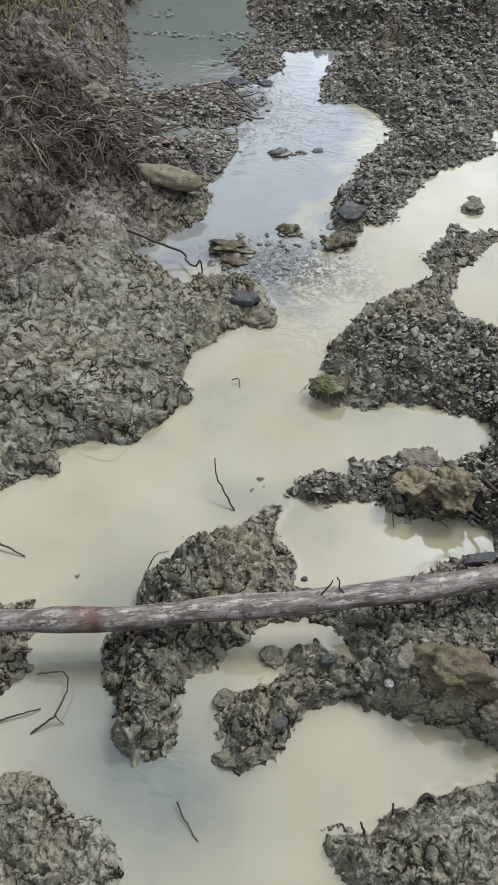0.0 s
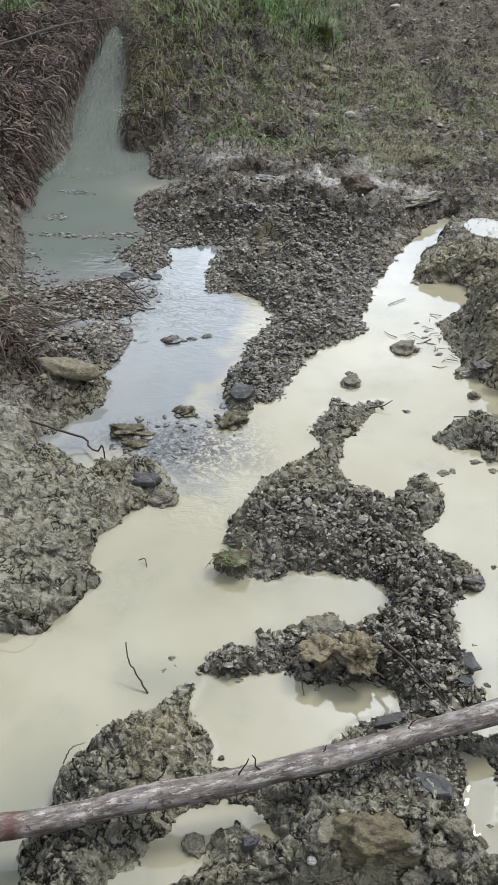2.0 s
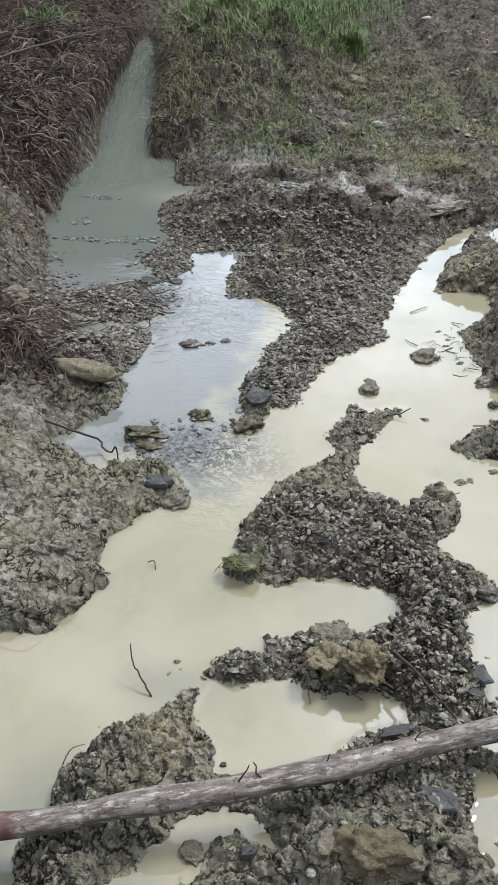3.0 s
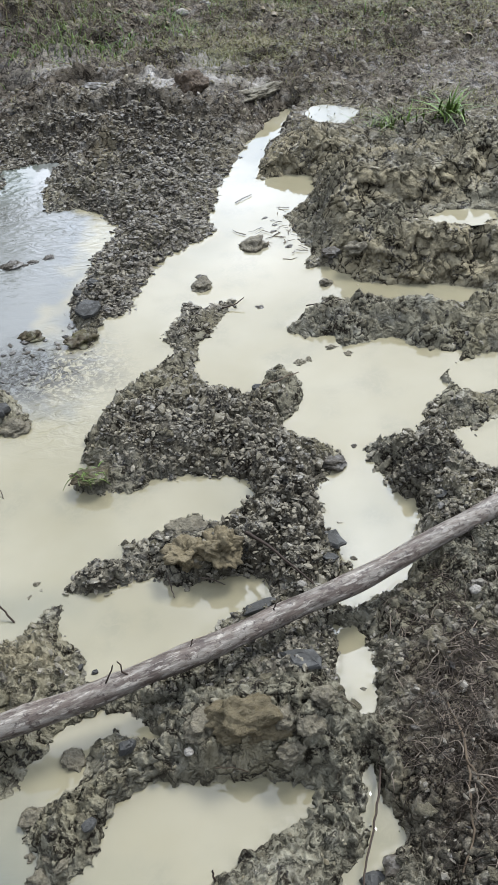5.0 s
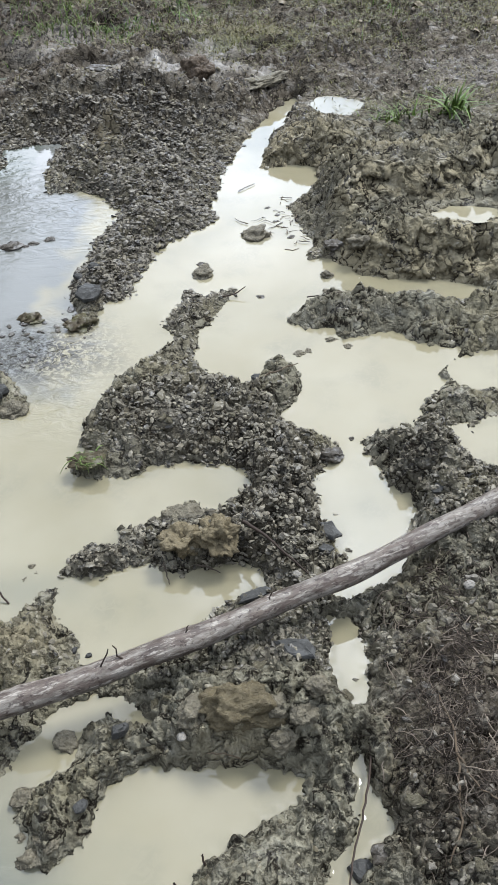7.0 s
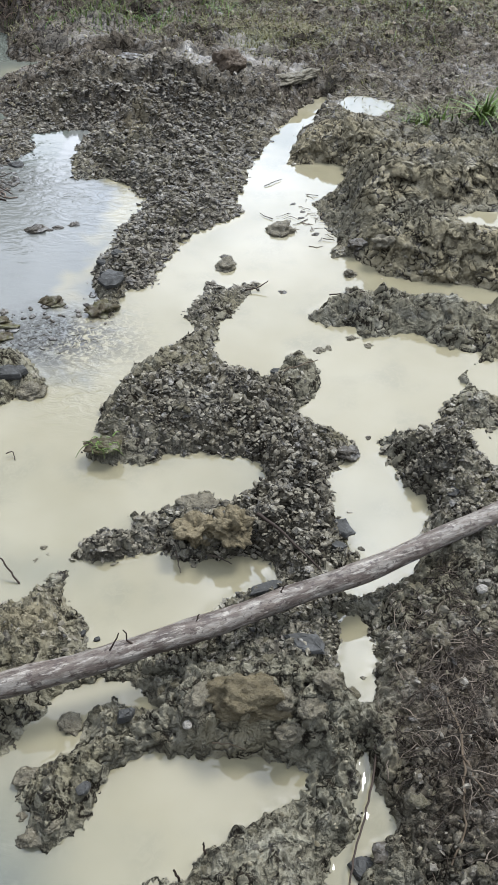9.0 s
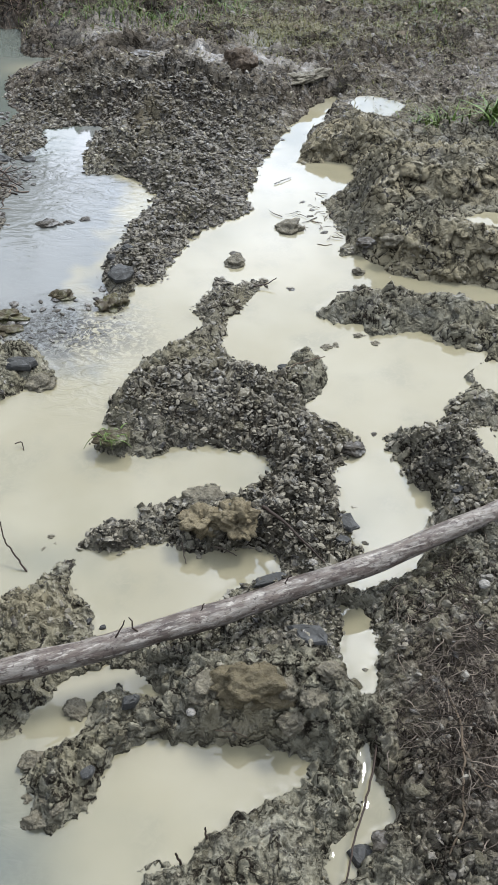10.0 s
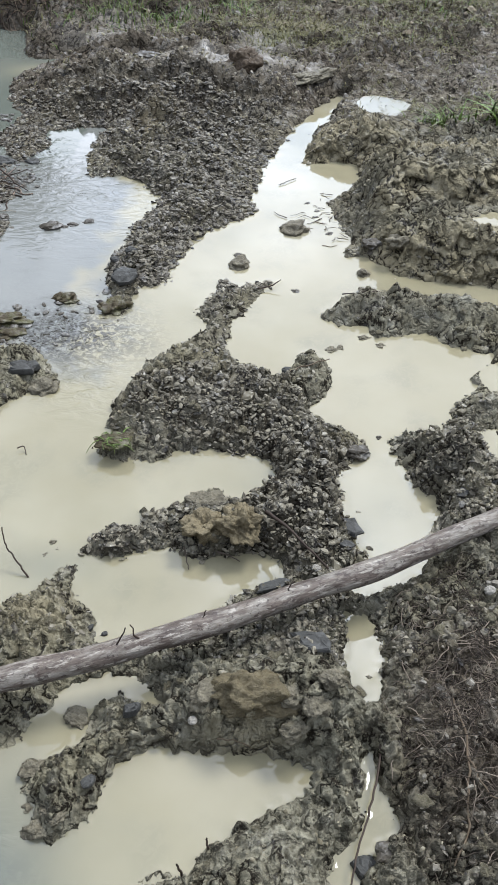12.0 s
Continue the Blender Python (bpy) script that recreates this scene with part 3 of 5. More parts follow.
def slick(x, y):
    """Where the clay lies smeared smooth and shining."""
    k = mound(x, y, -0.25, 3.85, 0.35, 0.16) + 0.8 * mound(x, y, -0.80, 4.22, 0.22, 0.16) + 0.9 * mound(x, y, -0.02, 4.25, 0.15, 0.20) + 0.8 * mound(x, y, 0.12, 3.90, 0.13, 0.13)
    k = k + 0.4 * mound(x, y, -1.10, 1.93, 0.22, 0.08) + 0.45 * mound(x, y, -1.60, 2.80, 0.20, 0.30) + 0.3 * mound(x, y, 1.25, 3.9, 0.5, 0.3)
    return np.clip(0.60 * k * (1 + 0.8 * layers(x, y, 6, 3, 141)), 0, 1)


def billow(x, y, scale, count, seed, gain=0.55):
    """Rounded lumps with sharp creases between them."""
    total, amp = 0.0, 1.0
    for k in range(count):
        total = total + amp * (np.abs(grad_noise(x * scale + 11.7 * k, y * scale - 5.3 * k, seed + k)) * 2 - 0.6)
        scale, amp = scale * 2.1, amp * gain
    return total


def ground(x, y, detail=True):
    """Height of the land and of the beds of the pools, with the distance from the shore."""
    sd = shore(x, y)
    far = np.clip((y - 3.6) / 2.5, 0, 1)
    base = 0.030 + 0.05 * far + 0.035 * np.clip(y - 4, 0, 30) * 0.6
    for sx, sy, h, rx, ry in SWELLS:
        base = base + h * np.exp(-0.5 * (((x - sx) / rx) ** 2 + ((y - sy) / ry) ** 2) ** 1.5)
    base = base * (1 + 0.30 * layers(x, y, 5.0, 2, 41)) * (1 - 0.75 * np.exp(-(((x + 1.12) / 0.36) ** 2 + ((y - 2.72) / 0.36) ** 2) ** 2))
    base = base * (1 - 0.6 * mound(x, y, -1.00, 3.20, 0.26, 0.32))
    high, _ = bank_steps(x, y)
    base = base + high
    gentle = np.clip((y - 1.9) / 0.5, 0, 1) * step(0.22 - x, 0.04)
    rise = 1 - np.exp(-np.clip(sd, 0, 9) / (0.022 + 0.10 * base + 0.050 * gentle))
    z = base * rise
    if detail:
        fade = np.clip(sd / (0.025 + 0.06 * gentle), 0.2, 1)
        wx, wy = x + 0.020 * layers(x, y, 12, 3, 51), y + 0.020 * layers(x, y, 12, 3, 58)
        crumb = billow(wx, wy, 11, 4, 151, 0.46)
        crust = billow(wx, wy, 36, 3, 155, 0.5)
        big, tall = lumps(wx, wy, 0.085, 52)
        mid, tall2 = lumps(x + 0.010 * layers(x, y, 40, 3, 53), y + 0.010 * layers(x, y, 40, 3, 54), 0.030, 55)
        tiny, tall3 = lumps(x + 0.005 * layers(x, y, 80, 2, 59), y + 0.005 * layers(x, y, 80, 2, 56), 0.0135, 57)
        chips = shaly(x, y)
        calm = (1 - 0.50 * np.exp(-(((x + 1.0) / 0.42) ** 2 + ((y - 1.42) / 0.42) ** 2) ** 2)) * (1 - 0.88 * slick(x, y))
        clay = 0.009 * crumb + 0.0055 * crust + 0.006 * big + 0.010 * tall + 0.0060 * mid + 0.0045 * tall2 + 0.0022 * tiny + 0.0014 * tall3 - 0.025
        grit = 0.006 * crumb + 0.010 * big + 0.012 * tall + 0.004 * mid + 0.010 * tall2 + 0.0012 * tiny + 0.003 * tall3 - 0.028
        bits = clay + (grit - clay) * chips + 0.012 * layers(x, y, 9, 3, 62, 0.55)
        # wrinkles where wheels squeezed the clay of the west mound
        west = mound(x, y, -1.0, 1.42, 0.42, 0.36)
        bits = bits + west * 0.010 * np.abs(np.sin(38 * (y + 0.35 * x) + 5 * layers(x, y, 5, 3, 161))) * np.clip(0.4 + layers(x, y, 4, 2, 163), 0, 1)
        soft = np.clip(1.15 - 0.05 * np.clip(y - 2, 0, 9), 0.6, 1.15) * (1 + 3.0 * np.clip(base - 0.09, 0, 0.15))
        soft = soft * calm * (1 - 0.5 * np.exp(-(((x + 1.12) / 0.36) ** 2 + ((y - 2.72) / 0.36) ** 2) ** 2)) * (1 - 0.85 * bank_steps(x, y)[1])
        z = z + fade * soft * bits * np.clip(0.95 + 0.5 * layers(x, y, 3.1, 2, 63), 0.5, 1.35)
    z = np.where(sd > 0, np.maximum(z, 0.002 + 0.06 * np.clip(sd, 0, 0.15)), 0)
    z = np.where(sd <= 0, -0.07 * (1 - np.exp(np.clip(sd, -9, 0) / 0.05)) - 0.001, z)
    # boot prints in the soft ground
    for hx, hy, turn, deep in HOLES:
        c, s = math.cos(turn), math.sin(turn)
        u, v = (x - hx) * c + (y - hy) * s, -(x - hx) * s + (y - hy) * c
        q = (u / 0.13) ** 2 + (v / 0.075) ** 2
        z = z - deep * np.exp(-q ** 2) + 0.35 * deep * np.exp(-((np.sqrt(q) - 1.35) / 0.3) ** 2)
    # puddles held in hollows above the main level
    for hx, hy, rx, ry, level, level_round in PERCHED:
        q = ((x - hx) / rx) ** 2 + ((y - hy) / ry) ** 2
        q = q * (1 + 0.5 * layers(x, y, 16, 3, 201))
        z = z + (level + 0.004 - z) * level_round * step(3.2 - q, 0.5)
        z = np.where(q < 2.2, np.maximum(z, level + 0.003), z)
        z = z + (level - 0.010 - z) * step(0.95 - q, 0.12)
    # an old wheel track across the field
    d = x - 0.17 + 0.165 * (y - 6.6) - 0.05 * layers(x, y, 0.9, 2, 171)
    z = z + np.clip((y - 4.7) / 0.6, 0, 1) * (-0.06 * np.exp(-(d / 0.09) ** 2) + 0.03 * np.exp(-((np.abs(d) - 0.17) / 0.06) ** 2))
    return z, sd


PERCHED = [(0.82, 2.47, 0.105, 0.055, 0.140, 0.85), (0.50, 3.58, 0.110, 0.110, 0.065, 0.85), (0.86, 2.35, 0.035, 0.03, 0.03, 0.3)]
HOLES = [(-0.24, 4.30, 0.3, 0.12), (-0.13, 3.96, 0.2, 0.06), (-0.62, 3.95, 0.1, 0.05), (-0.46, 3.30, 1.4, 0.05), (-1.0, 4.9, 0.4, 0.05), (0.2, 4.25, 0.9, 0.05), (0.55, 4.15, 0.5, 0.06), (-0.62, 4.55, 0.2, 0.05), (0.95, 4.4, 1.2, 0.06)]


def mesh_of(name, verts, faces, material, smooth=True):
    """A mesh from arrays; faces all have as many corners."""
    verts, faces = np.asarray(verts, np.float32), np.asarray(faces, np.int32)
    me = bpy.data.meshes.new(name)
    k = faces.shape[1]
    me.vertices.add(len(verts)), me.loops.add(faces.size), me.polygons.add(len(faces))
    me.vertices.foreach_set("co", verts.ravel())
    me.loops.foreach_set("vertex_index", faces.ravel())
    me.polygons.foreach_set("loop_start", np.arange(0, faces.size, k, dtype=np.int32))
    me.polygons.foreach_set("use_smooth", np.full(len(faces), smooth))
    me.update(calc_edges=True)
    me.materials.append(material)
    return me


def give(me, name, values):
    a = me.attributes.new(name, "FLOAT", "POINT")
    a.data.foreach_set("value", np.asarray(values, np.float32))


def fan():
    """One sheet of ground: fine ahead, coarse behind and towards the horizon."""
    back = 0.6
    rows = [0.0, 0.002, 0.2, 0.4, 0.6, 0.75]
    while rows[-1] < back + 9.5:
        ahead = max(rows[-1] - back, 0)
        most = 0.0046 if 2.86 < rows[-1] < 3.86 else 0.024
        rows.append(rows[-1] + max(0.0027, min(0.00108 * (2.1 + ahead * ahead), 0.0034 + 0.0028 * ahead, most)))
    while rows[-1] < 600:
        rows.append(rows[-1] * 1.06)
    fine = np.arange(-27.5, 41.0, 0.108)
    left = [41.0]
    while left[-1] < 176:
        left.append(min(178.5, left[-1] + min(4.0, 0.12 * 1.3 ** len(left))))
    right = [-27.5]
    while right[-1] > -176:
        right.append(max(-178.5, right[-1] - min(4.0, 0.12 * 1.3 ** len(right))))
    angles = np.radians(np.concatenate([right[:0:-1], fine, left]))
    r = np.array(rows[1:])
    return -np.outer(r, np.sin(angles)), np.outer(r, np.cos(angles)) - back


GX, GY = fan()
NR, NC = GX.shape
gx, gy = GX.ravel(), GY.ravel()
gz, gsd = ground(gx, gy)
far_fade = np.clip((np.hypot(gx, gy) - 9) / 6, 0, 1)
gz = gz * (1 - far_fade) + far_fade * (0.30 + 0.02 * layers(gx, gy, 0.4, 2, 71))
ii, jj = np.meshgrid(np.arange(NR - 1), np.arange(NC), indexing="ij")
jn = (jj + 1) % NC
quads = np.stack([ii * NC + jj, ii * NC + jn, (ii + 1) * NC + jn, (ii + 1) * NC + jj], -1).reshape(-1, 4)[:, ::-1]
# steep faces break forward and back in ledges and hollows
cut = bank_steps(gx, gy)[1] * (gsd > 0.01)
dome_, block_ = lumps(gx + 0.012 * layers(gx, gz, 30, 2, 188), 1.3 * gz + 0.012 * layers(gx, gz, 30, 2, 189), 0.050, 190)
dome2_, block2_ = lumps(gx, 1.3 * gz, 0.021, 191)
gyy = gy + cut * (0.022 * layers(gx, gz * 1.6, 9, 3, 181, 0.55) - 0.010 * dome_ - 0.020 * block_ - 0.006 * dome2_ - 0.007 * block2_ + 0.036)
gxx = gx + cut * 0.014 * layers(gx, gz, 21, 2, 187)
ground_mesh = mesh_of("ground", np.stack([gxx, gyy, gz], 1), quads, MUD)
e_noise = 0.25 * layers(gx, gy, 1.7, 3, 81)
give(ground_mesh, "dry", np.clip((gy - 4.7) / 1.2, 0, 1))
root_bed = np.exp(-((gx - 0.44) / 0.17) ** 4 - ((gy - 0.70) / 0.22) ** 4)
give(ground_mesh, "shale", 0.8 * shaly(gx, gy) * np.clip(0.9 + 2 * e_noise, 0, 1))
give(ground_mesh, "film", slick(gx, gy))
give(ground_mesh, "earth", np.clip(0.85 * root_bed + np.clip((gy - 2.9) / 0.9, 0, 1) * (1 - 0.7 * mound(gx, gy, 0.8, 2.7, 0.5, 0.7)) + np.clip((-gx - 0.70 - 0.06 * gy) / 0.22, 0, 1) * np.clip((gy - 1.75) / 0.3, 0, 1) + 0.7 * mound(gx, gy, -1.38, 1.72, 0.30, 0.26) + e_noise, 0, 1))
# shade under the thicket painted dark, plus dark soil at the vines and roots
give(ground_mesh, "humus_shade", np.clip(0.9 * np.clip((-gx - 1.0 - 0.18 * gy) / 0.15, 0, 1) * np.clip((gy - 3.6) / 0.3, 0, 1) + 0.75 * np.exp(-(((gx + 1.32) / 0.32) ** 2 + ((gy - 2.32) / 0.30) ** 2) ** 2) + 0.32 * root_bed + e_noise * root_bed, 0, 1))
tan_spots = [(0.75, 2.36, 0.40, 0.10), (0.80, 2.90, 0.35, 0.16), (0.30, 3.20, 0.15, 0.10), (-0.40, 0.92, 0.08, 0.06), (0.02, 0.71, 0.07, 0.05), (-0.45, 3.27, 0.07, 0.20), (0.32, 3.2, 0.12, 0.10), (0.62, 2.88, 0.12, 0.08), (0.95, 2.34, 0.10, 0.10)]
give(ground_mesh, "tan", np.clip(0.85 * bank_steps(gx, gy)[1] * (0.9 + e_noise) + sum(np.exp(-((gx - a) / c) ** 2 - ((gy - b) / d) ** 2) for a, b, c, d in tan_spots) * 0.75 * (0.8 + 2.2 * e_noise), 0, 0.8))
land = tagged(new("ground", ground_mesh), "churned wet grey clay mud rutted by tyres and boots", "ground", kind="structure")

# the water: one still level, drawn up a little where it wets the mud
pick_r, pick_c = np.arange(0, NR, 2), np.arange(0, NC, 2)
lx, ly, ls = (a.reshape(NR, NC)[np.ix_(pick_r, pick_c)].ravel() for a in (gx, gy, gsd))
nr, nc = len(pick_r), len(pick_c)
ii, jj = np.meshgrid(np.arange(nr - 1), np.arange(nc - 1), indexing="ij")
sheet = np.stack([ii * nc + jj, ii * nc + jj + 1, (ii + 1) * nc + jj + 1, (ii + 1) * nc + jj], -1).reshape(-1, 4)[:, ::-1]
sheet = sheet[(ls < 0.03)[sheet].any(1)]
used, flat = np.unique(sheet, return_inverse=True)
wx_, wy_, ws_ = lx[used], ly[used], ls[used]
wz_ = 0.0013 * np.exp(-np.abs(ws_) / 0.008)
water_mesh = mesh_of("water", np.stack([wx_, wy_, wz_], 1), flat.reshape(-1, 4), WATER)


def spot(x, y, cx, cy, rx, ry):
    return np.exp(-(((x - cx) / rx) ** 2 + ((y - cy) / ry) ** 2))


flow = 0.12 * layers(wx_, wy_, 6, 3, 91)
stream_ = np.clip((-wx_ - 0.43 - 0.0 * wy_ + flow) / 0.12, 0, 1) * np.clip((wy_ - 1.72 + flow) / 0.2, 0, 1)
give(water_mesh, "clear", np.clip(stream_ - 0.9 * spot(wx_, wy_, -0.95, 3.95, 0.35, 0.16), 0, 1) * 0.9)
give(water_mesh, "bed", np.clip(0.9 * np.clip((wy_ - 2.95) / 0.2, 0, 1) * (wx_ < -0.75) * (1 - spot(wx_, wy_, -0.98, 3.97, 0.3, 0.12)) + 0.95 * spot(wx_, wy_, -0.46, 0.46, 0.20, 0.15) + 0.45 * spot(wx_, wy_, -0.62, 0.72, 0.12, 0.2) + 0.4 * spot(wx_, wy_, -0.42, 1.08, 0.10, 0.07) + flow, 0, 0.9))
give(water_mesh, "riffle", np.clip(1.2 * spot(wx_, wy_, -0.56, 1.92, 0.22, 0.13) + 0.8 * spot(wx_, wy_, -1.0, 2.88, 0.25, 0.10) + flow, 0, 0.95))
give(water_mesh, "ripple", np.clip(0.6 * spot(wx_, wy_, -0.62, 2.78, 0.28, 0.28) + 1.0 * spot(wx_, wy_, -0.50, 1.92, 0.16, 0.16) + 1.0 * spot(wx_, wy_, -0.45, 1.68, 0.11, 0.10) + 0.06 * spot(wx_, wy_, -0.65, 2.3, 0.25, 0.2) + 0.5 * spot(wx_, wy_, -1.08, 3.16, 0.22, 0.12) + 0.5 * spot(wx_, wy_, -0.44, 0.48, 0.10, 0.08) + 0.12 * spot(wx_, wy_, -1.15, 3.1, 0.3, 0.25), 0, 1))
tagged(new("water", water_mesh), "milky beige muddy water lying in ruts and boot holes", "water", kind="structure")



def puddle(hx, hy, rx, ry, level, _):
    a = np.linspace(0, 2 * np.pi, 36, endpoint=False)
    r = np.linspace(0.02, 1.2, 14)
    x, y = (np.outer(r, np.cos(a)) * rx + hx).ravel(), (np.outer(r, np.sin(a)) * ry + hy).ravel()
    i, j = np.meshgrid(np.arange(13), np.arange(36), indexing="ij")
    k = (j + 1) % 36
    f = np.stack([i * 36 + j, (i + 1) * 36 + j, (i + 1) * 36 + k, i * 36 + k], -1).reshape(-1, 4)
    return tagged(new("puddle", mesh_of("puddle", np.stack([x, y, 0 * x + level], 1), f, WATER)), "small shining puddle of muddy water on the clay bank", "puddle", kind="structure")


for spot_ in PERCHED:
    puddle(*spot_)

# a dark wooded slope that closes the valley beyond the field
def wooded_slope():
    a = np.radians(np.linspace(-75, 75, 260))
    r = np.linspace(24, 44, 60)
    x, y = np.outer(r, np.sin(a)).ravel(), np.outer(r, np.cos(a)).ravel()
    up = np.repeat((r - 24) / 20, len(a))
    z = 0.2 + 8.5 * (1 + 2.0 * np.clip(12 * (-x / np.hypot(x, y) - 0.21), 0, 1)) * (1 - (1 - up) ** 2.5) * (0.85 + 0.25 * layers(x, y, 0.12, 2, 131)) + 1.1 * np.abs(layers(x, y, 0.7, 3, 132)) * (up > 0.01)
    i, j = np.meshgrid(np.arange(59), np.arange(259), indexing="ij")
    f = np.stack([i * 260 + j, i * 260 + j + 1, (i + 1) * 260 + j + 1, (i + 1) * 260 + j], -1).reshape(-1, 4)[:, ::-1]
    g = Graph("distant_foliage")
    col = g.mix(g.noise(2.2, 6, 0.7), (0.012, 0.021, 0.009), (0.054, 0.072, 0.030))
    mat = g.done(col, 0.8, g.bump(g.noise(3.0, 6, 0.7), 0.5, 1.0))
    return tagged(new("backdrop", mesh_of("backdrop", np.stack([x, y, z], 1), f, mat)), "dark wooded slope beyond the field", "hillside", kind="structure")


wooded_slope()


# ---- helpers for things ----
def height_at(x, y):
    z, _ = ground(np.array([float(x)]), np.array([float(y)]))
    return float(z[0])


def tube(points, radii, sides=5):
    """Vertices and four-sided faces of a round stem along the points, closed to a tip."""
    p = np.asarray(points, float)
    r = np.asarray(radii, float)
    d = np.gradient(p, axis=0)
    d /= np.linalg.norm(d, axis=1)[:, None] + 1e-9
    up = np.tile([0.123, 0.345, 0.93], (len(p), 1))
    a = np.cross(d, up)
    a /= np.linalg.norm(a, axis=1)[:, None] + 1e-9
    b = np.cross(d, a)
    ang = np.arange(sides) * 2 * np.pi / sides
    v = p[:, None] + r[:, None, None] * (a[:, None] * np.cos(ang)[None, :, None] + b[:, None] * np.sin(ang)[None, :, None])
    i, j = np.meshgrid(np.arange(len(p) - 1), np.arange(sides), indexing="ij")
    k = (j + 1) % sides
    f = np.stack([i * sides + j, i * sides + k, (i + 1) * sides + k, (i + 1) * sides + j], -1).reshape(-1, 4)
    return v.reshape(-1, 3), f


def gather(pieces):
    vs, fs, at = [], [], 0
    for v, f in pieces:
        vs.append(v), fs.append(f + at)
        at += len(v)
    return np.concatenate(vs), np.concatenate(fs)


def part(name, me, parent, label=""):
    ob = new(name, me)
    ob.parent = parent
    return tagged(ob, label)


def holder(name, at, label, category, group="", kind=""):
    ob = new(name)
    ob.location = at
    return tagged(ob, label, category, group, kind)


def rock_mesh(name, size, material, seed, rough=0.22, flat=0.0, sub=2, smooth=False):
    """An uneven lump about one metre times size across, standing on z = 0."""
    bm = bmesh.new()
    bmesh.ops.create_icosphere(bm, subdivisions=sub, radius=0.5)
    o = Vector((seed * 3.7, seed * 1.3, seed * 2.1))
    for v in bm.verts:
        n = v.co.normalized()
        k = 1 + rough * noise.noise(n * 1.6 + o) * 1.6 + 0.6 * rough * noise.noise(n * 4.1 + o) + 0.3 * rough * noise.noise(n * 9 + o)
        k += rough * (0.15 * (0.3 - abs(noise.noise(n * 3.3 - o))) + 0.22 * (0.3 - abs(noise.noise(n * 7.7 - o))) + 0.2 * (0.3 - abs(noise.noise(n * 16 - o))))
        if sub > 4:
            k += rough * (0.16 * (0.3 - abs(noise.noise(n * 26 + o))) + 0.10 * noise.noise(n * 45 - o))
        v.co = Vector((n.x * size[0], n.y * size[1], n.z * size[2])) * 0.5 * k
        if flat and v.co.z > 0.5 * size[2] * flat:
            v.co.z = 0.5 * size[2] * flat + 0.15 * (v.co.z - 0.5 * size[2] * flat)
        v.co.z += 0.35 * size[2]
    for f in bm.faces:
        f.smooth = smooth
    me = bpy.data.meshes.new(name)
    bm.to_mesh(me), bm.free()
    me.materials.append(material)
    return me


def slab_mesh(name, size, material, seed, corners=7):
    """A flat flake of slate with a broken outline and a bevelled rim."""
    rnd = random.Random(seed)
    bm = bmesh.new()
    ring = []
    for k in range(corners):
        a = 2 * math.pi * (k + rnd.uniform(-0.3, 0.3)) / corners
        ring.append((0.5 * size[0] * math.cos(a) * rnd.uniform(0.66, 1.12), 0.5 * size[1] * math.sin(a) * rnd.uniform(0.66, 1.12)))
    loops = []
    for z, s in ((0.0, 0.90), (0.25, 1.0), (0.75, 0.97), (1.0, 0.84), (1.08, 0.45)):
        loops.append([bm.verts.new((x * s * rnd.uniform(0.94, 1.04), y * s * rnd.uniform(0.94, 1.04), (z + 0.17 * rnd.uniform(-1, 1)) * size[2])) for x, y in ring])
    for lo, hi in zip(loops, loops[1:]):
        for k in range(corners):
            bm.faces.new((lo[k], lo[(k + 1) % corners], hi[(k + 1) % corners], hi[k]))
    bm.faces.new(loops[-1]), bm.faces.new(loops[0][::-1])
    me = bpy.data.meshes.new(name)
    bm.to_mesh(me), bm.free()
    me.materials.append(material)
    return me


# ---- the fallen branch across the ruts ----
def fallen_branch():
    ctrl = np.array(BRANCH_LINE)
    t = np.linspace(0, 1, 90)
    keys = np.linspace(0, 1, len(ctrl))
    # a smooth line through the control points
    coef = [np.polyfit(keys, ctrl[:, k], 3) for k in range(3)]
    line = np.stack([np.polyval(c, t) for c in coef], 1)
    line[:, 2] += 0.004 * np.sin(t * 17) + 0.003 * np.sin(t * 41)
    line[:, 1] += 0.003 * np.sin(t * 23)
    radii = 0.0235 - 0.003 * np.abs(t - 0.45) + 0.0012 * np.sin(t * 37) + 0.0009 * np.sin(t * 71 + 1)
    thing = holder("fallen_branch", tuple(line[45]), "long grey-brown bare branch with flaking bark lying across the puddles", "branch")
    sides = 20
    v, f = tube(line - line[45], radii, sides)
    v = v + 0.0012 * np.stack([layers(v[:, 0] * 1.0, v[:, 2] * 3 + v[:, 1], 40, 3, 101)] * 3, 1)
    me = mesh_of("stem", v, f, BARK)
    tt = np.repeat(t, sides)
    give(me, "peeled", np.clip((0.017 - np.abs(tt - 0.212)) / 0.004, 0, 1) * (0.7 + 0.3 * np.sin(v[:, 0] * 90)))
    part("stem", me, thing, "stem with grey-brown bark, peeled red-brown in one place")
    rnd = random.Random(5)
    for at, tall, lean in ((0.46, 0.045, 0.4), (0.475, 0.03, -0.5), (0.54, 0.016, 0.2), (0.63, 0.02, 0.3), (0.165, -0.03, 0.2), (0.31, -0.05, 0.1)):
        k = int(at * 89)
        base = line[k] - line[45] + np.array([0, 0, 0.02 if tall > 0 else -0.015])
        pts = [base + np.array([lean * tall * s + 0.004 * rnd.uniform(-1, 1), 0.01 * s, tall * s]) for s in np.linspace(0, 1, 5)]
        v, f = tube(pts, np.linspace(0.0020, 0.0011, 5), 6)
        part("twig_stub", mesh_of("twig_stub", v, f, TWIG), thing, "short dark broken twig")
    return thing


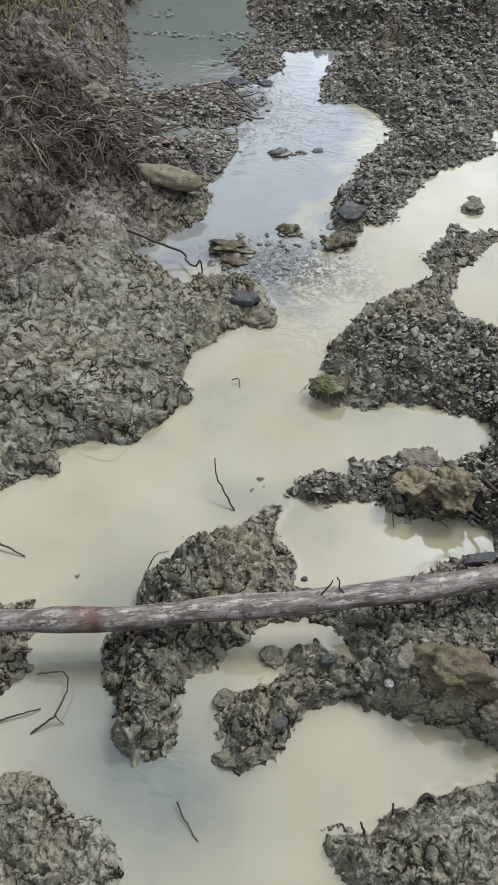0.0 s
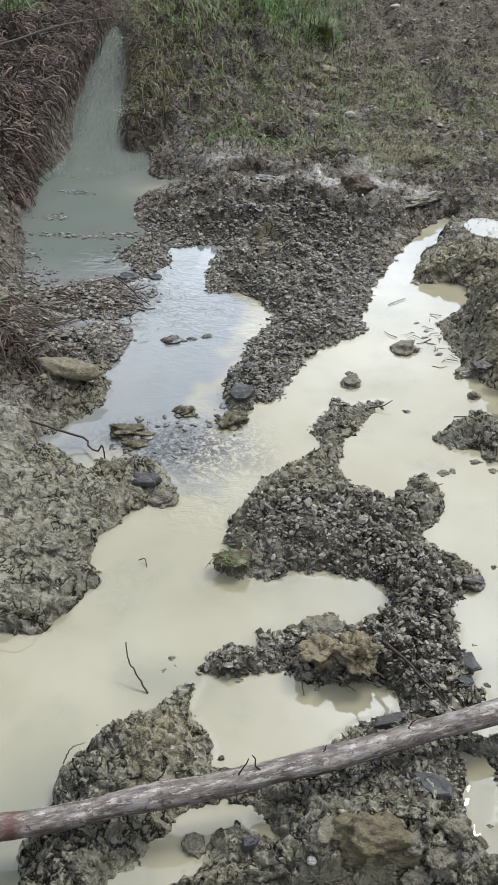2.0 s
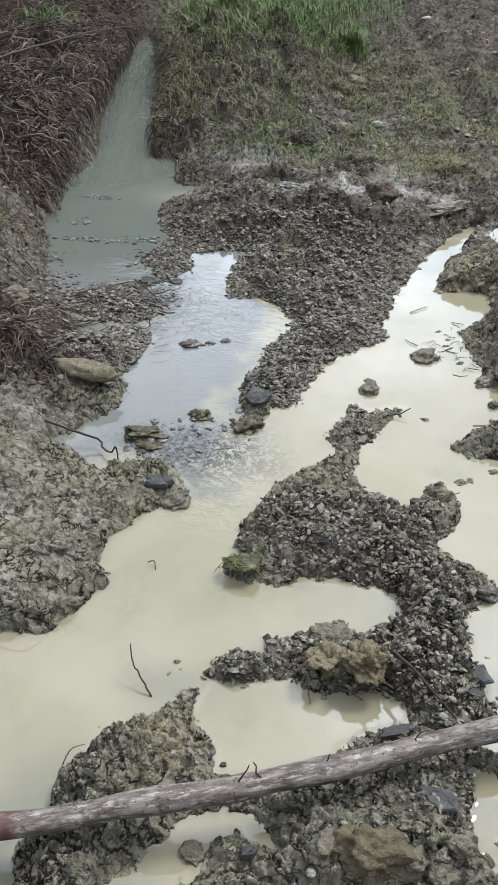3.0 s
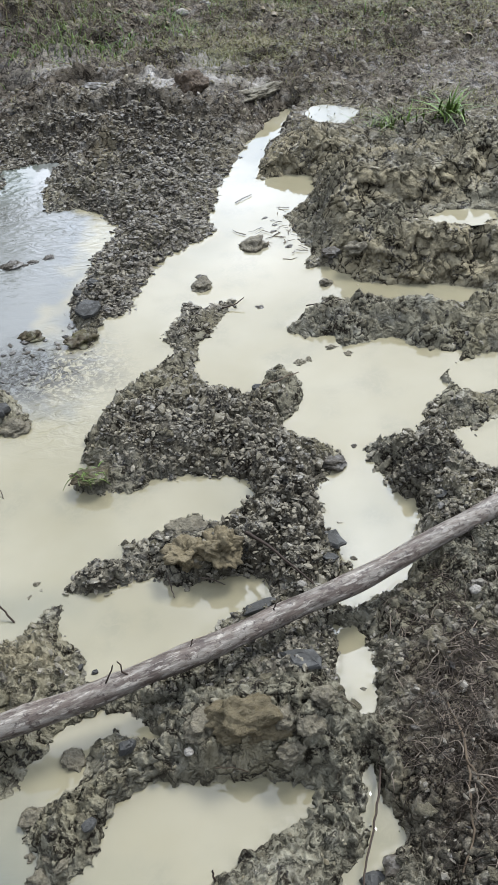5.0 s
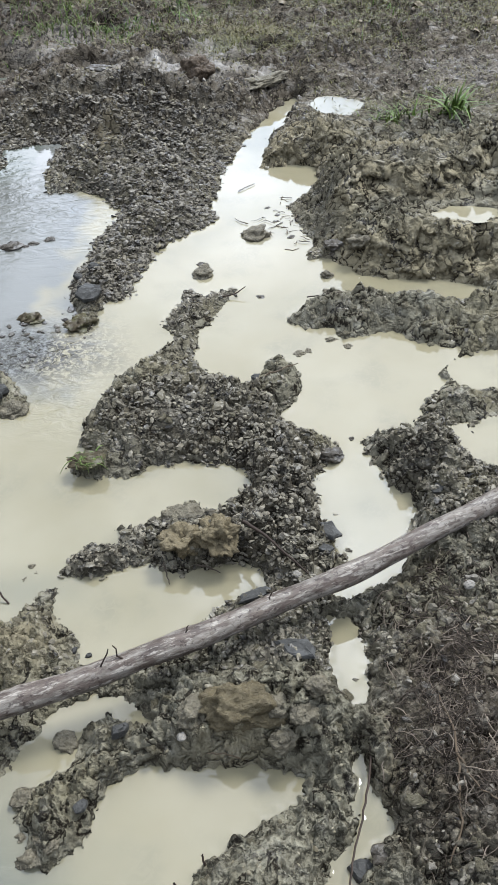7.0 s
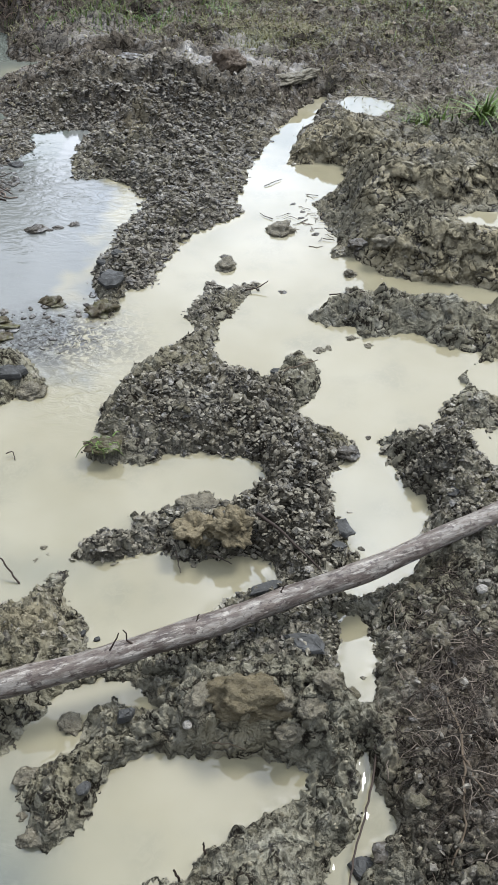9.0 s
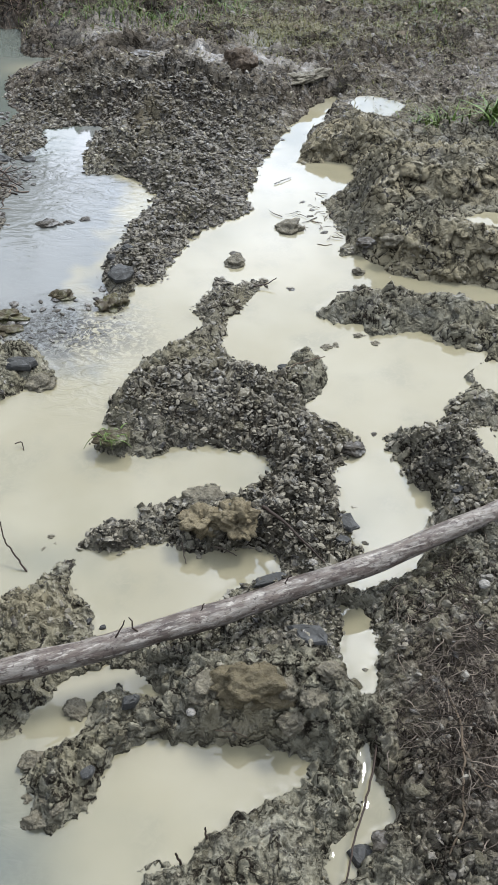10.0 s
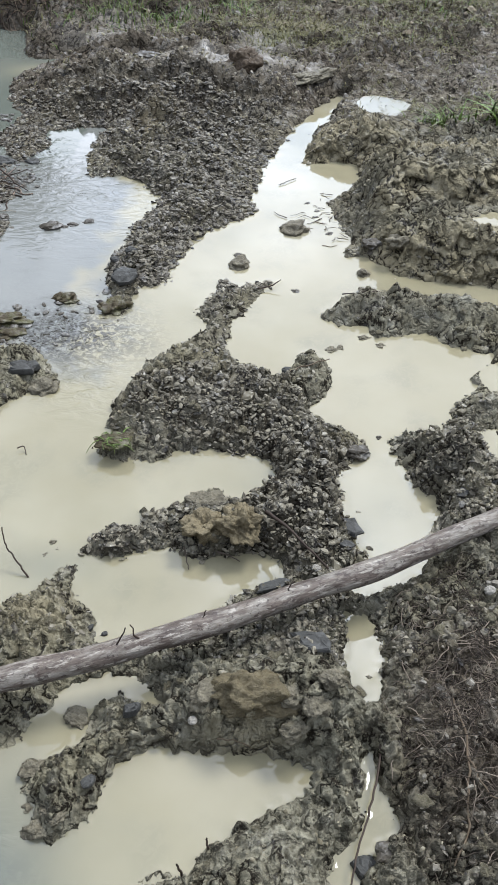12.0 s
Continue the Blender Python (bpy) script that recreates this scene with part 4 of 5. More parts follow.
BRANCH_LINE = [(-1.00, 0.575, 0.10), (-0.785, 0.631, 0.105), (-0.587, 0.692, 0.11), (-0.34, 0.77, 0.11), (-0.135, 0.85, 0.11), (0.087, 0.945, 0.11), (0.32, 1.07, 0.11), (0.557, 1.194, 0.11), (0.85, 1.35, 0.12)]
fallen_branch()


# ---- crumbs and chips of shale, too many to count ----
def crumbs(name, count, material, seed, box, sizes, keep, flat=0.45, label="", sink=0.2, rounded=True, fringe=0.15, tilt=0.45):
    rs = np.random.RandomState(seed)
    x = rs.uniform(box[0], box[1], count)
    y = box[2] + (box[3] - box[2]) * rs.rand(count) ** 1.4
    z, sd = ground(x, y)
    ok = (sd > -0.006) & (rs.rand(count) < keep(x, y, sd)) | (sd > -0.04) & (sd < 0) & (rs.rand(count) < fringe * keep(x, y, sd) * np.exp(sd / 0.012))
    x, y, z = x[ok], y[ok], np.where(sd[ok] < 0, np.maximum(z[ok], -0.003), z[ok])
    n = len(x)
    size = sizes[0] * (sizes[1] / sizes[0]) ** (rs.rand(n) ** 2.2)
    ang = np.arange(6) * np.pi / 3
    low = np.stack([np.cos(ang), np.sin(ang), 0 * ang - 0.5], 1)
    top = np.stack([0.72 * np.cos(ang), 0.72 * np.sin(ang), 0 * ang + 0.5], 1)
    v = 0.5 * np.concatenate([low, top])[None] * (1 + 0.36 * rs.uniform(-1, 1, (n, 12, 3)))
    v[:, 6:] += 0.10 * rs.uniform(-1, 1, (n, 1, 3))
    v *= np.stack([size, size * rs.uniform(0.38, 0.85, n), size * rs.uniform(0.6, 1.5, n) * flat], 1)[:, None]
    a, b, c = rs.uniform(0, 6.28, n), rs.normal(0, tilt, n), rs.normal(0, tilt, n)
    ca, sa, cb, sb, cc, sc = np.cos(a), np.sin(a), np.cos(b), np.sin(b), np.cos(c), np.sin(c)
    y1, z1 = v[..., 1] * cb[:, None] - v[..., 2] * sb[:, None], v[..., 1] * sb[:, None] + v[..., 2] * cb[:, None]
    x2, z2 = v[..., 0] * cc[:, None] + z1 * sc[:, None], -v[..., 0] * sc[:, None] + z1 * cc[:, None]
    x3, y3 = x2 * ca[:, None] - y1 * sa[:, None], x2 * sa[:, None] + y1 * ca[:, None]
    v = np.stack([x3 + x[:, None], y3 + y[:, None], z2 + (z + (sink + 0.5 * rs.rand(n)) * size * flat)[:, None]], -1).reshape(-1, 3)
    q = np.array([[k, (k + 1) % 6, 6 + (k + 1) % 6, 6 + k] for k in range(6)] + [[6, 7, 8, 9], [6, 9, 10, 11]])
    f = (np.arange(n)[:, None, None] * 12 + q[None]).reshape(-1, 4)
    return tagged(new(name, mesh_of(name, v, f, material, rounded)), label, "rubble", kind="stuff")


def shale_keep(x, y, sd):
    return np.clip(shaly(x, y), 0.04, 1) * (1 - 0.7 * slick(x, y)) * (1 - 0.95 * mound(x, y, -0.45, 3.27, 0.055, 0.18))


def clay_keep(x, y, sd):
    return (1 - 0.8 * bank_steps(x, y)[1]) * np.clip(0.62 + 0.5 * layers(x, y, 2.5, 2, 111), 0.15, 1) * np.where(y > 3.9, 0.45, 1.0) * (1 - 0.9 * mound(x, y, -1.3, 2.4, 0.50, 0.6))


crumbs("shale_chips", 90000, SHALE, 3, (-0.75, 0.85, 0.85, 2.45), (0.006, 0.024), shale_keep, 0.34, "loose dark grey shale chips pressed into the mud", 0.05, False)
crumbs("shale_chips", 66000, BROWN_SHALE, 7, (-1.6, 0.4, 2.2, 3.9), (0.008, 0.030), shale_keep, 0.32, "wet dark brown shale chips on the far mud ridge", 0.05, False, 0.15, 0.26)
crumbs("clay_crumbs", 5000, CHIP, 4, (-1.35, 0.95, 0.25, 2.4), (0.004, 0.015), clay_keep, 0.5, "crumbs of grey clay packed on the mud", -0.25, True)
crumbs("clay_crumbs", 15000, CHIP, 5, (-1.9, 1.6, 2.3, 4.9), (0.008, 0.028), clay_keep, 0.5, "crumbs of grey-brown clay on the far mud", -0.25, True)
crumbs("soil_clods", 700, BROWN_SHALE, 8, (0.32, 0.72, 0.42, 1.05), (0.006, 0.026), lambda x, y, sd: np.full(x.shape, 0.8), 0.6, "small brown clods on the soil with torn roots", -0.1, False)
crumbs("field_clods", 9000, MUD_CRUMB, 6, (-0.7, 2.4, 4.4, 9.5), (0.012, 0.06), clay_keep, 0.55, "dry brown clods on the trodden field", -0.2, True)


def shoal(name, count, material, seed, spots, sizes, label):
    """Small stones that break the surface of shallow running water."""
    rs = np.random.RandomState(seed)
    which = rs.randint(len(spots), size=count)
    s = np.array(spots)[which]
    x, y = s[:, 0] + s[:, 2] * rs.normal(0, 0.6, count), s[:, 1] + s[:, 3] * rs.normal(0, 0.6, count)
    size = sizes[0] * (sizes[1] / sizes[0]) ** (rs.rand(count) ** 1.8)
    ang = np.arange(6) * np.pi / 3
    ring = [np.stack([k * np.cos(ang), k * np.sin(ang), 0 * ang + h], 1) for k, h in ((1.0, -0.5), (0.95, 0.1), (0.55, 0.42))]
    v = 0.5 * np.concatenate(ring)[None] * (1 + 0.3 * rs.uniform(-1, 1, (count, 18, 3)))
    v = v * np.stack([size, size * rs.uniform(0.5, 0.9, count), size * rs.uniform(0.3, 0.6, count)], 1)[:, None]
    a = rs.uniform(0, 6.28, count)
    c, d = np.cos(a)[:, None], np.sin(a)[:, None]
    v = np.stack([v[..., 0] * c - v[..., 1] * d + x[:, None], v[..., 0] * d + v[..., 1] * c + y[:, None], v[..., 2] + 0.1 * size[:, None]], -1).reshape(-1, 3)
    q = np.array([[6 * r + k, 6 * r + (k + 1) % 6, 6 * r + 6 + (k + 1) % 6, 6 * r + 6 + k] for r in range(2) for k in range(6)] + [[12, 13, 14, 15], [12, 15, 16, 17]])
    f = (np.arange(count)[:, None, None] * 18 + q[None]).reshape(-1, 4)
    return tagged(new(name, mesh_of(name, v, f, material, False)), label, "stones", kind="stuff")


shoal("riffle_stones", 150, STONE, 61, [(-0.62, 2.02, 0.12, 0.07), (-0.72, 1.93, 0.07, 0.06), (-0.66, 1.86, 0.10, 0.06), (-0.45, 2.10, 0.06, 0.06)], (0.006, 0.034), "small dark stones breaking the shallow stream")
shoal("drift_debris", 900, STONE, 62, [(-1.50, 3.56, 0.05, 0.03), (-1.50, 3.88, 0.07, 0.03), (-1.45, 3.36, 0.10, 0.02), (-1.28, 3.36, 0.14, 0.02), (-1.14, 3.42, 0.08, 0.03), (-1.08, 3.25, 0.08, 0.07), (-0.98, 3.14, 0.09, 0.07), (-0.93, 3.02, 0.08, 0.06), (-1.20, 2.93, 0.14, 0.05), (-1.40, 2.98, 0.07, 0.08), (-1.50, 3.15, 0.06, 0.10), (-1.00, 2.76, 0.10, 0.05), (-0.92, 2.86, 0.07, 0.05), (-0.94, 2.50, 0.05, 0.05)], (0.006, 0.032), "dark leaf debris and small stones in the ditch water")


# ---- grass and dead stalks ----
def blades(count, seed, spots, length, width, lean=0.5, sections=3):
    """Narrow bent blades of grass; spots gives the feet as arrays x, y."""
    rs = np.random.RandomState(seed)
    x, y = spots(rs, count)
    z, sd = ground(x, y)
    ok = sd > 0.005
    x, y, z = x[ok], y[ok], z[ok]
    n = len(x)
    ln = rs.uniform(length[0], length[1], n)
    a = rs.uniform(0, 6.28, n)
    bend = rs.uniform(0.2, 1.0, n) * lean
    side = np.stack([-np.sin(a), np.cos(a), 0 * a], 1)
    ahead = np.stack([np.cos(a), np.sin(a), 0 * a], 1)
    rings = []
    for k in range(sections + 1):
        t = k / sections
        mid = np.stack([x, y, z], 1) + ahead * (ln * bend * t * t)[:, None] + np.array([0, 0, 1]) * (ln * t * (1 - 0.45 * np.minimum(bend, 1.6) * t))[:, None]
        w = width * (1 - t) ** 0.7 * rs.uniform(0.7, 1.2, n) if k < sections else np.full(n, 0.0003)
        rings += [mid - side * w[:, None], mid + side * w[:, None]]
    v = np.stack(rings, 1)
    v[..., 2] = np.maximum(v[..., 2], z[:, None] + 0.002)
    q = np.array([[2 * k, 2 * k + 1, 2 * k + 3, 2 * k + 2] for k in range(sections)])
    f = (np.arange(n)[:, None, None] * (2 * sections + 2) + q[None]).reshape(-1, 4)
    return v.reshape(-1, 3), f


def patch(cx, cy, rx, ry, clump=0.0):
    def spots(rs, n):
        x, y = cx + rx * rs.normal(0, 0.5, n), cy + ry * rs.normal(0, 0.5, n)
        if clump:
            k = layers(x, y, 3.2, 2, 121) + rs.uniform(-0.35, 0.35, n) > clump
            x, y = x[k], y[k]
        return x, y
    return spots


def bank(side, low, high, wide):
    """Feet along one bank of the ditch."""
    def spots(rs, n):
        y = rs.uniform(low, high, n)
        off = wide * np.abs(rs.normal(0, 0.6, n)) + 0.04
        if side < 0:
            return -1.02 - 0.18 * y - off, y
        return -0.42 - 0.225 * y + off, y
    return spots


def lawn(name, label, material, sets):
    v, f = gather([blades(*s) for s in sets])
    return tagged(new(name, mesh_of(name, v, f, material, True)), label, "grass", kind="stuff")


lawn("green_grass", "tall green grass growing on the far bank", GRASS, [
    (12000, 11, patch(-1.15, 8.2, 0.75, 1.7), (0.06, 0.24), 0.0035, 1.3),
    (450, 10, patch(-0.45, 6.55, 0.09, 0.12), (0.08, 0.22), 0.0035, 1.2),
    (46, 9, patch(0.95, 3.33, 0.07, 0.05), (0.06, 0.15), 0.006, 1.9, 5),
    (60, 8, patch(0.72, 3.36, 0.09, 0.06), (0.04, 0.10), 0.004, 1.8, 5),
    (4200, 12, patch(-1.0, 6.6, 0.6, 0.9), (0.05, 0.16), 0.0035, 1.4),
    (1800, 13, patch(-0.6, 5.2, 0.9, 0.7, 0.1), (0.03, 0.09), 0.003, 1.4),
    (2200, 14, patch(0.5, 5.6, 1.1, 0.9, 0.1), (0.03, 0.08), 0.003, 1.4),
    (260, 25, patch(-2.75, 6.5, 0.16, 0.3), (0.10, 0.3), 0.005, 1.1),
    (600, 15, patch(-0.7, 4.45, 0.35, 0.22, 0.0), (0.02, 0.07), 0.003, 1.3)])
lawn("short_grass", "sparse yellowed grass trodden into the mud", DULL, [
    (21000, 16, patch(-0.5, 5.6, 1.5, 1.3, -0.2), (0.010, 0.045), 0.0026, 1.8, 2),
    (21000, 17, patch(0.9, 5.0, 1.4, 1.1, -0.15), (0.010, 0.040), 0.0024, 1.8, 2),
    (1600, 18, patch(1.0, 3.6, 0.5, 0.30, -0.1), (0.010, 0.045), 0.0022, 2.0, 2),
    (3500, 21, bank(1, 4.6, 8.5, 0.5), (0.04, 0.14), 0.0035, 1.4, 2),
    (1800, 22, patch(-1.95, 2.95, 0.3, 0.3), (0.03, 0.12), 0.003, 1.6, 2),
    (2600, 19, patch(0.1, 4.4, 0.5, 0.25, 0.0), (0.010, 0.045), 0.0024, 2.0, 2)])


def stalks(count, seed, spots, length, radius, droop, toward=None, steps=6, rise=0.6, wild=0.3, over=0.06):
    """Dead bent stalks, each a thin round stem."""
    rs = np.random.RandomState(seed)
    x, y = spots(rs, count)
    z, _ = ground(x, y)
    ways = []
    for px, py, pz in zip(x, y, z):
        ln = rs.uniform(*length)
        a = rs.uniform(0, 6.28) if toward is None else toward + rs.normal(0, 0.7)
        p, d = np.array([px, py, pz - 0.01]), np.array([math.cos(a), math.sin(a), rise * rs.uniform(0.3, 1.8)])
        pts = [p]
        for _ in range(steps):
            d = d / np.linalg.norm(d)
            p = p + d * ln / steps
            pts.append(p)
            d = d + np.array([rs.normal(0, wild), rs.normal(0, wild), -droop * rs.uniform(0.4, 1.4)])
        ways.append(pts)
    ways = np.array(ways)
    floor, sd = ground(ways[..., 0].ravel(), ways[..., 1].ravel(), False)
    floor, sd = floor.reshape(ways.shape[:2]), sd.reshape(ways.shape[:2])
    ways[..., 2] = np.maximum(ways[..., 2], np.maximum(floor, 0) + 0.006 * rs.rand(len(ways), 1))
    ways = ways[sd.min(1) > -over]
    return [tube(w, np.linspace(radius, radius * 0.45, len(w)) * rs.uniform(0.6, 1.3), 3) for w in ways]


def thicket(name, label, material, sets, category="dead plants"):
    pieces = []
    for s in sets:
        pieces += stalks(*s)
    v, f = gather(pieces)
    return tagged(new(name, mesh_of(name, v, f, material, True)), label, category, kind="stuff")


thicket("dead_thicket", "dense brown dead vines and stalks on the ditch bank", DEAD, [
    (2300, 31, bank(-1, 3.9, 9.5, 0.9), (0.15, 0.42), 0.0040, 0.45, None, 6, 1.3, 0.75),
    (2600, 32, bank(-1, 3.55, 8.0, 0.30), (0.10, 0.30), 0.0032, 0.90, -0.2, 6, 0.9, 0.65),
    (1400, 30, bank(-1, 3.55, 8.0, 0.10), (0.06, 0.20), 0.0028, 1.1, -0.1, 5, 0.4, 0.6),
    (700, 39, patch(-2.7, 9.3, 1.0, 0.8), (0.6, 1.5), 0.005, 0.15, None, 6, 3.0, 0.35),
    (2300, 33, bank(1, 4.5, 8.5, 0.40), (0.08, 0.26), 0.0030, 0.8, 3.0, 6, 1.0, 0.65)])
thicket("dead_straw", "loose dead stalks and roots lying on the bank", STRAW, [
    (300, 34, patch(-1.35, 2.45, 0.35, 0.55), (0.08, 0.3), 0.0026, 0.5, None, 6, 0.25),
    (110, 35, patch(-1.85, 3.1, 0.4, 0.6), (0.1, 0.35), 0.0022, 0.4),
    (40, 45, patch(0.25, 2.68, 0.12, 0.20), (0.02, 0.07), 0.0017, 0.5, None, 4, 0.1, 0.4, 0.3),
    (500, 36, patch(0.3, 4.8, 1.5, 0.8), (0.05, 0.2), 0.002, 0.6, None, 4, 0.2)])
thicket("dead_vines", "tangled dark brown dead vines over the stream bank", VINE, [
    (240, 40, patch(-1.25, 2.22, 0.22, 0.22), (0.08, 0.26), 0.0027, 0.45, None, 8, 0.4, 0.65, 0.02),
    (130, 43, patch(-1.05, 2.78, 0.28, 0.12), (0.05, 0.16), 0.0032, 0.4, None, 6, 0.3, 0.5, 0.06)])
thicket("root_tangle", "tangle of thin brown roots torn out of the mud", ROOT, [
    (1500, 37, patch(0.47, 0.74, 0.15, 0.22), (0.03, 0.11), 0.0012, 0.35, None, 6, 0.45, 0.36, 0.0),
    (220, 38, patch(0.48, 1.0, 0.16, 0.15), (0.03, 0.08), 0.0013, 0.4, None, 5, 0.3, 0.5, 0.0)], "roots")


# ---- stones and clods that lie singly ----
KINDS = {
    "yellow": ("clay_clod", "crumbly ochre-yellow clay clod on the ridge between puddles", "clod", YELLOW),
    "clod": ("mud_clod", "rounded wet grey mud clod", "clod", CLOD),
    "brown": ("mud_clod", "large dark brown earth clod kicked up from the mud", "clod", BROWN),
    "tanclod": ("mud_clod", "smooth-faced tan-brown clay lump above the puddle", "clod", TAN),
    "paleclod": ("mud_clod", "pale smeared ridge of wet clay", "clod", CLOD),
    "slate": ("slate_slab", "flat dark blue-grey slab of wet slate", "stone", SLAB),
    "stone": ("stone", "small dark wet stone with a muddy rim", "stone", STONE),
    "mossy": ("mossy_stone", "brown stone with green-yellow moss in the stream", "stone", MOSSY),
    "sandstone": ("sandstone_block", "long rounded yellowish sandstone block at the stream bank", "stone", SAND),
    "pebble": ("pebble", "smooth pale pebble lying on the mud", "pebble", PALE),
}
stone_count = 0


def stone(kind, x, y, long, wide, high, turn):
    global stone_count
    stone_count += 1
    name, label, category, material = KINDS[kind]
    if kind == "slate":
        me = slab_mesh(name, (long, wide, 0.6 * high), material, stone_count, 10)
    else:
        rough, sub = {"yellow": (0.46, 5), "clod": (0.34, 5), "brown": (0.3, 5), "tanclod": (0.35, 5), "paleclod": (0.4, 5), "mossy": (0.5, 5), "pebble": (0.12, 3)}.get(kind, (0.28, 3))
        sub = min(sub, 4) if long < 0.10 and kind != "yellow" else sub
        me = rock_mesh(name, (long, wide, high), material, stone_count, rough, 0.0, sub, kind != "stone")
    alike = {"slate": "slate slabs lying about the puddles", "stone": "small dark stones", "pebble": "pale pebbles", "clod": "grey mud clods", "mossy": "brown stones in the stream", "yellow": "ochre clods on the ridge"}
    ob = tagged(new(name, me), label, category, alike.get(kind, ""))
    rnd = random.Random(stone_count)
    z = max(height_at(x, y), -0.004)
    ob.matrix_world = pose(x, y, z + (0.05 if kind == "slate" else -0.2) * high, rnd.uniform(-12, 12), rnd.uniform(-12, 12), turn)
    return ob


stone("yellow", -0.089, 1.164, 0.082, 0.065, 0.061, 20)
stone("yellow", -0.015, 1.172, 0.087, 0.074, 0.069, -30)
stone("clod", -0.092, 1.239, 0.086, 0.060, 0.052, 0)
stone("slate", 0.145, 0.877, 0.104, 0.052, 0.017, -28)
stone("slate", 0.065, 1.031, 0.098, 0.034, 0.018, 20)
stone("slate", 0.235, 1.209, 0.063, 0.069, 0.019, 60)
stone("slate", 0.221, 1.157, 0.064, 0.032, 0.013, -30)
stone("pebble", 0.156, 1.084, 0.024, 0.019, 0.015, 0)
stone("pebble", 0.192, 1.356, 0.023, 0.018, 0.014, 30)
stone("pebble", 0.499, 0.997, 0.025, 0.020, 0.015, 30)
stone("slate", 0.503, 1.299, 0.041, 0.033, 0.012, 50)
stone("stone", 0.271, 1.474, 0.061, 0.045, 0.030, 10)
stone("clod", -0.299, 0.736, 0.044, 0.044, 0.024, 10)
stone("clod", -0.357, 0.631, 0.038, 0.038, 0.019, 60)
stone("clod", -0.327, 0.531, 0.046, 0.028, 0.023, 10)
stone("slate", -0.249, 0.601, 0.035, 0.028, 0.014, 40)
stone("slate", -0.193, 0.729, 0.038, 0.026, 0.034, 30)
stone("slate", 0.226, 0.497, 0.048, 0.048, 0.024, 20)
stone("stone", 0.257, 0.513, 0.038, 0.031, 0.023, 70)
stone("tanclod", 0.030, 0.753, 0.146, 0.088, 0.091, 0)
stone("clod", -0.055, 0.747, 0.066, 0.053, 0.046, 40)
stone("clod", 0.106, 0.693, 0.044, 0.039, 0.031, 30)
stone("clod", 0.138, 0.723, 0.048, 0.044, 0.029, 60)
stone("clod", 0.093, 0.736, 0.044, 0.040, 0.031, 10)
stone("clod", 0.167, 0.754, 0.042, 0.034, 0.030, 10)
stone("pebble", -0.077, 0.707, 0.017, 0.016, 0.010, 0)
stone("clod", -0.351, 0.569, 0.022, 0.018, 0.011, 20)
stone("clod", -0.289, 0.540, 0.029, 0.020, 0.014, 50)
stone("slate", -0.276, 0.920, 0.017, 0.014, 0.012, 30)
stone("slate", -0.304, 0.926, 0.019, 0.010, 0.012, 70)
stone("clod", -0.315, 0.553, 0.018, 0.014, 0.009, 0)
stone("clod", -0.430, 1.150, 0.020, 0.016, 0.010, 20)
stone("clod", -0.440, 1.115, 0.014, 0.012, 0.008, 60)
stone("clod", -0.418, 1.132, 0.012, 0.010, 0.007, 0)
stone("clod", -0.550, 0.960, 0.010, 0.009, 0.007, 0)
stone("clod", -0.730, 0.810, 0.016, 0.013, 0.009, 40)
stone("clod", 0.123, 2.592, 0.095, 0.076, 0.043, 10)
stone("clod", -0.062, 2.343, 0.065, 0.059, 0.036, 40)
stone("stone", -0.071, 2.403, 0.039, 0.027, 0.012, 0)
stone("clod", 0.344, 2.323, 0.042, 0.038, 0.030, 0)
stone("clod", 0.223, 1.908, 0.034, 0.027, 0.013, 0)
stone("clod", 0.250, 1.921, 0.027, 0.022, 0.011, 0)
stone("clod", 0.325, 1.974, 0.038, 0.026, 0.013, 20)
stone("clod", 0.371, 1.939, 0.027, 0.025, 0.011, 0)
stone("stone", 0.121, 2.206, 0.029, 0.024, 0.012, 0)
stone("stone", 0.334, 1.544, 0.016, 0.015, 0.013, 0)
stone("slate", 0.095, 1.775, 0.038, 0.027, 0.015, 20)
stone("clod", 0.455, 2.400, 0.070, 0.055, 0.045, 0)
stone("stone", 0.379, 2.454, 0.068, 0.061, 0.034, 0)
stone("stone", 0.168, 2.787, 0.031, 0.018, 0.009, 40)
stone("stone", 0.204, 2.731, 0.030, 0.015, 0.009, 10)
stone("stone", 0.193, 2.684, 0.034, 0.017, 0.010, 20)
stone("stone", 0.247, 2.577, 0.037, 0.019, 0.011, 30)
stone("stone", 0.221, 2.646, 0.019, 0.011, 0.008, 0)
stone("clod", 0.353, 2.214, 0.063, 0.032, 0.016, 8)
stone("slate", -0.416, 2.180, 0.092, 0.083, 0.032, 10)
stone("slate", -0.460, 2.303, 0.050, 0.035, 0.017, -20)
stone("slate", -0.414, 2.309, 0.050, 0.040, 0.020, 30)
stone("slate", -0.428, 2.229, 0.063, 0.038, 0.019, 10)
stone("stone", -0.370, 2.219, 0.044, 0.040, 0.018, 20)
stone("mossy", -0.431, 2.068, 0.086, 0.069, 0.039, 0)
stone("mossy", -0.585, 2.091, 0.065, 0.052, 0.026, 10)
stone("stone", -0.723, 2.529, 0.071, 0.050, 0.032, 20)
stone("stone", -0.652, 2.552, 0.038, 0.026, 0.015, 0)
stone("stone", -0.603, 2.577, 0.046, 0.028, 0.018, 20)
stone("stone", -0.678, 2.533, 0.025, 0.018, 0.013, 0)
stone("mossy", -0.742, 1.973, 0.121, 0.072, 0.036, 0)
stone("mossy", -0.706, 1.908, 0.074, 0.044, 0.021, 30)
stone("mossy", -0.590, 2.095, 0.064, 0.051, 0.025, 0)
stone("clod", -0.565, 1.676, 0.073, 0.059, 0.037, 10)
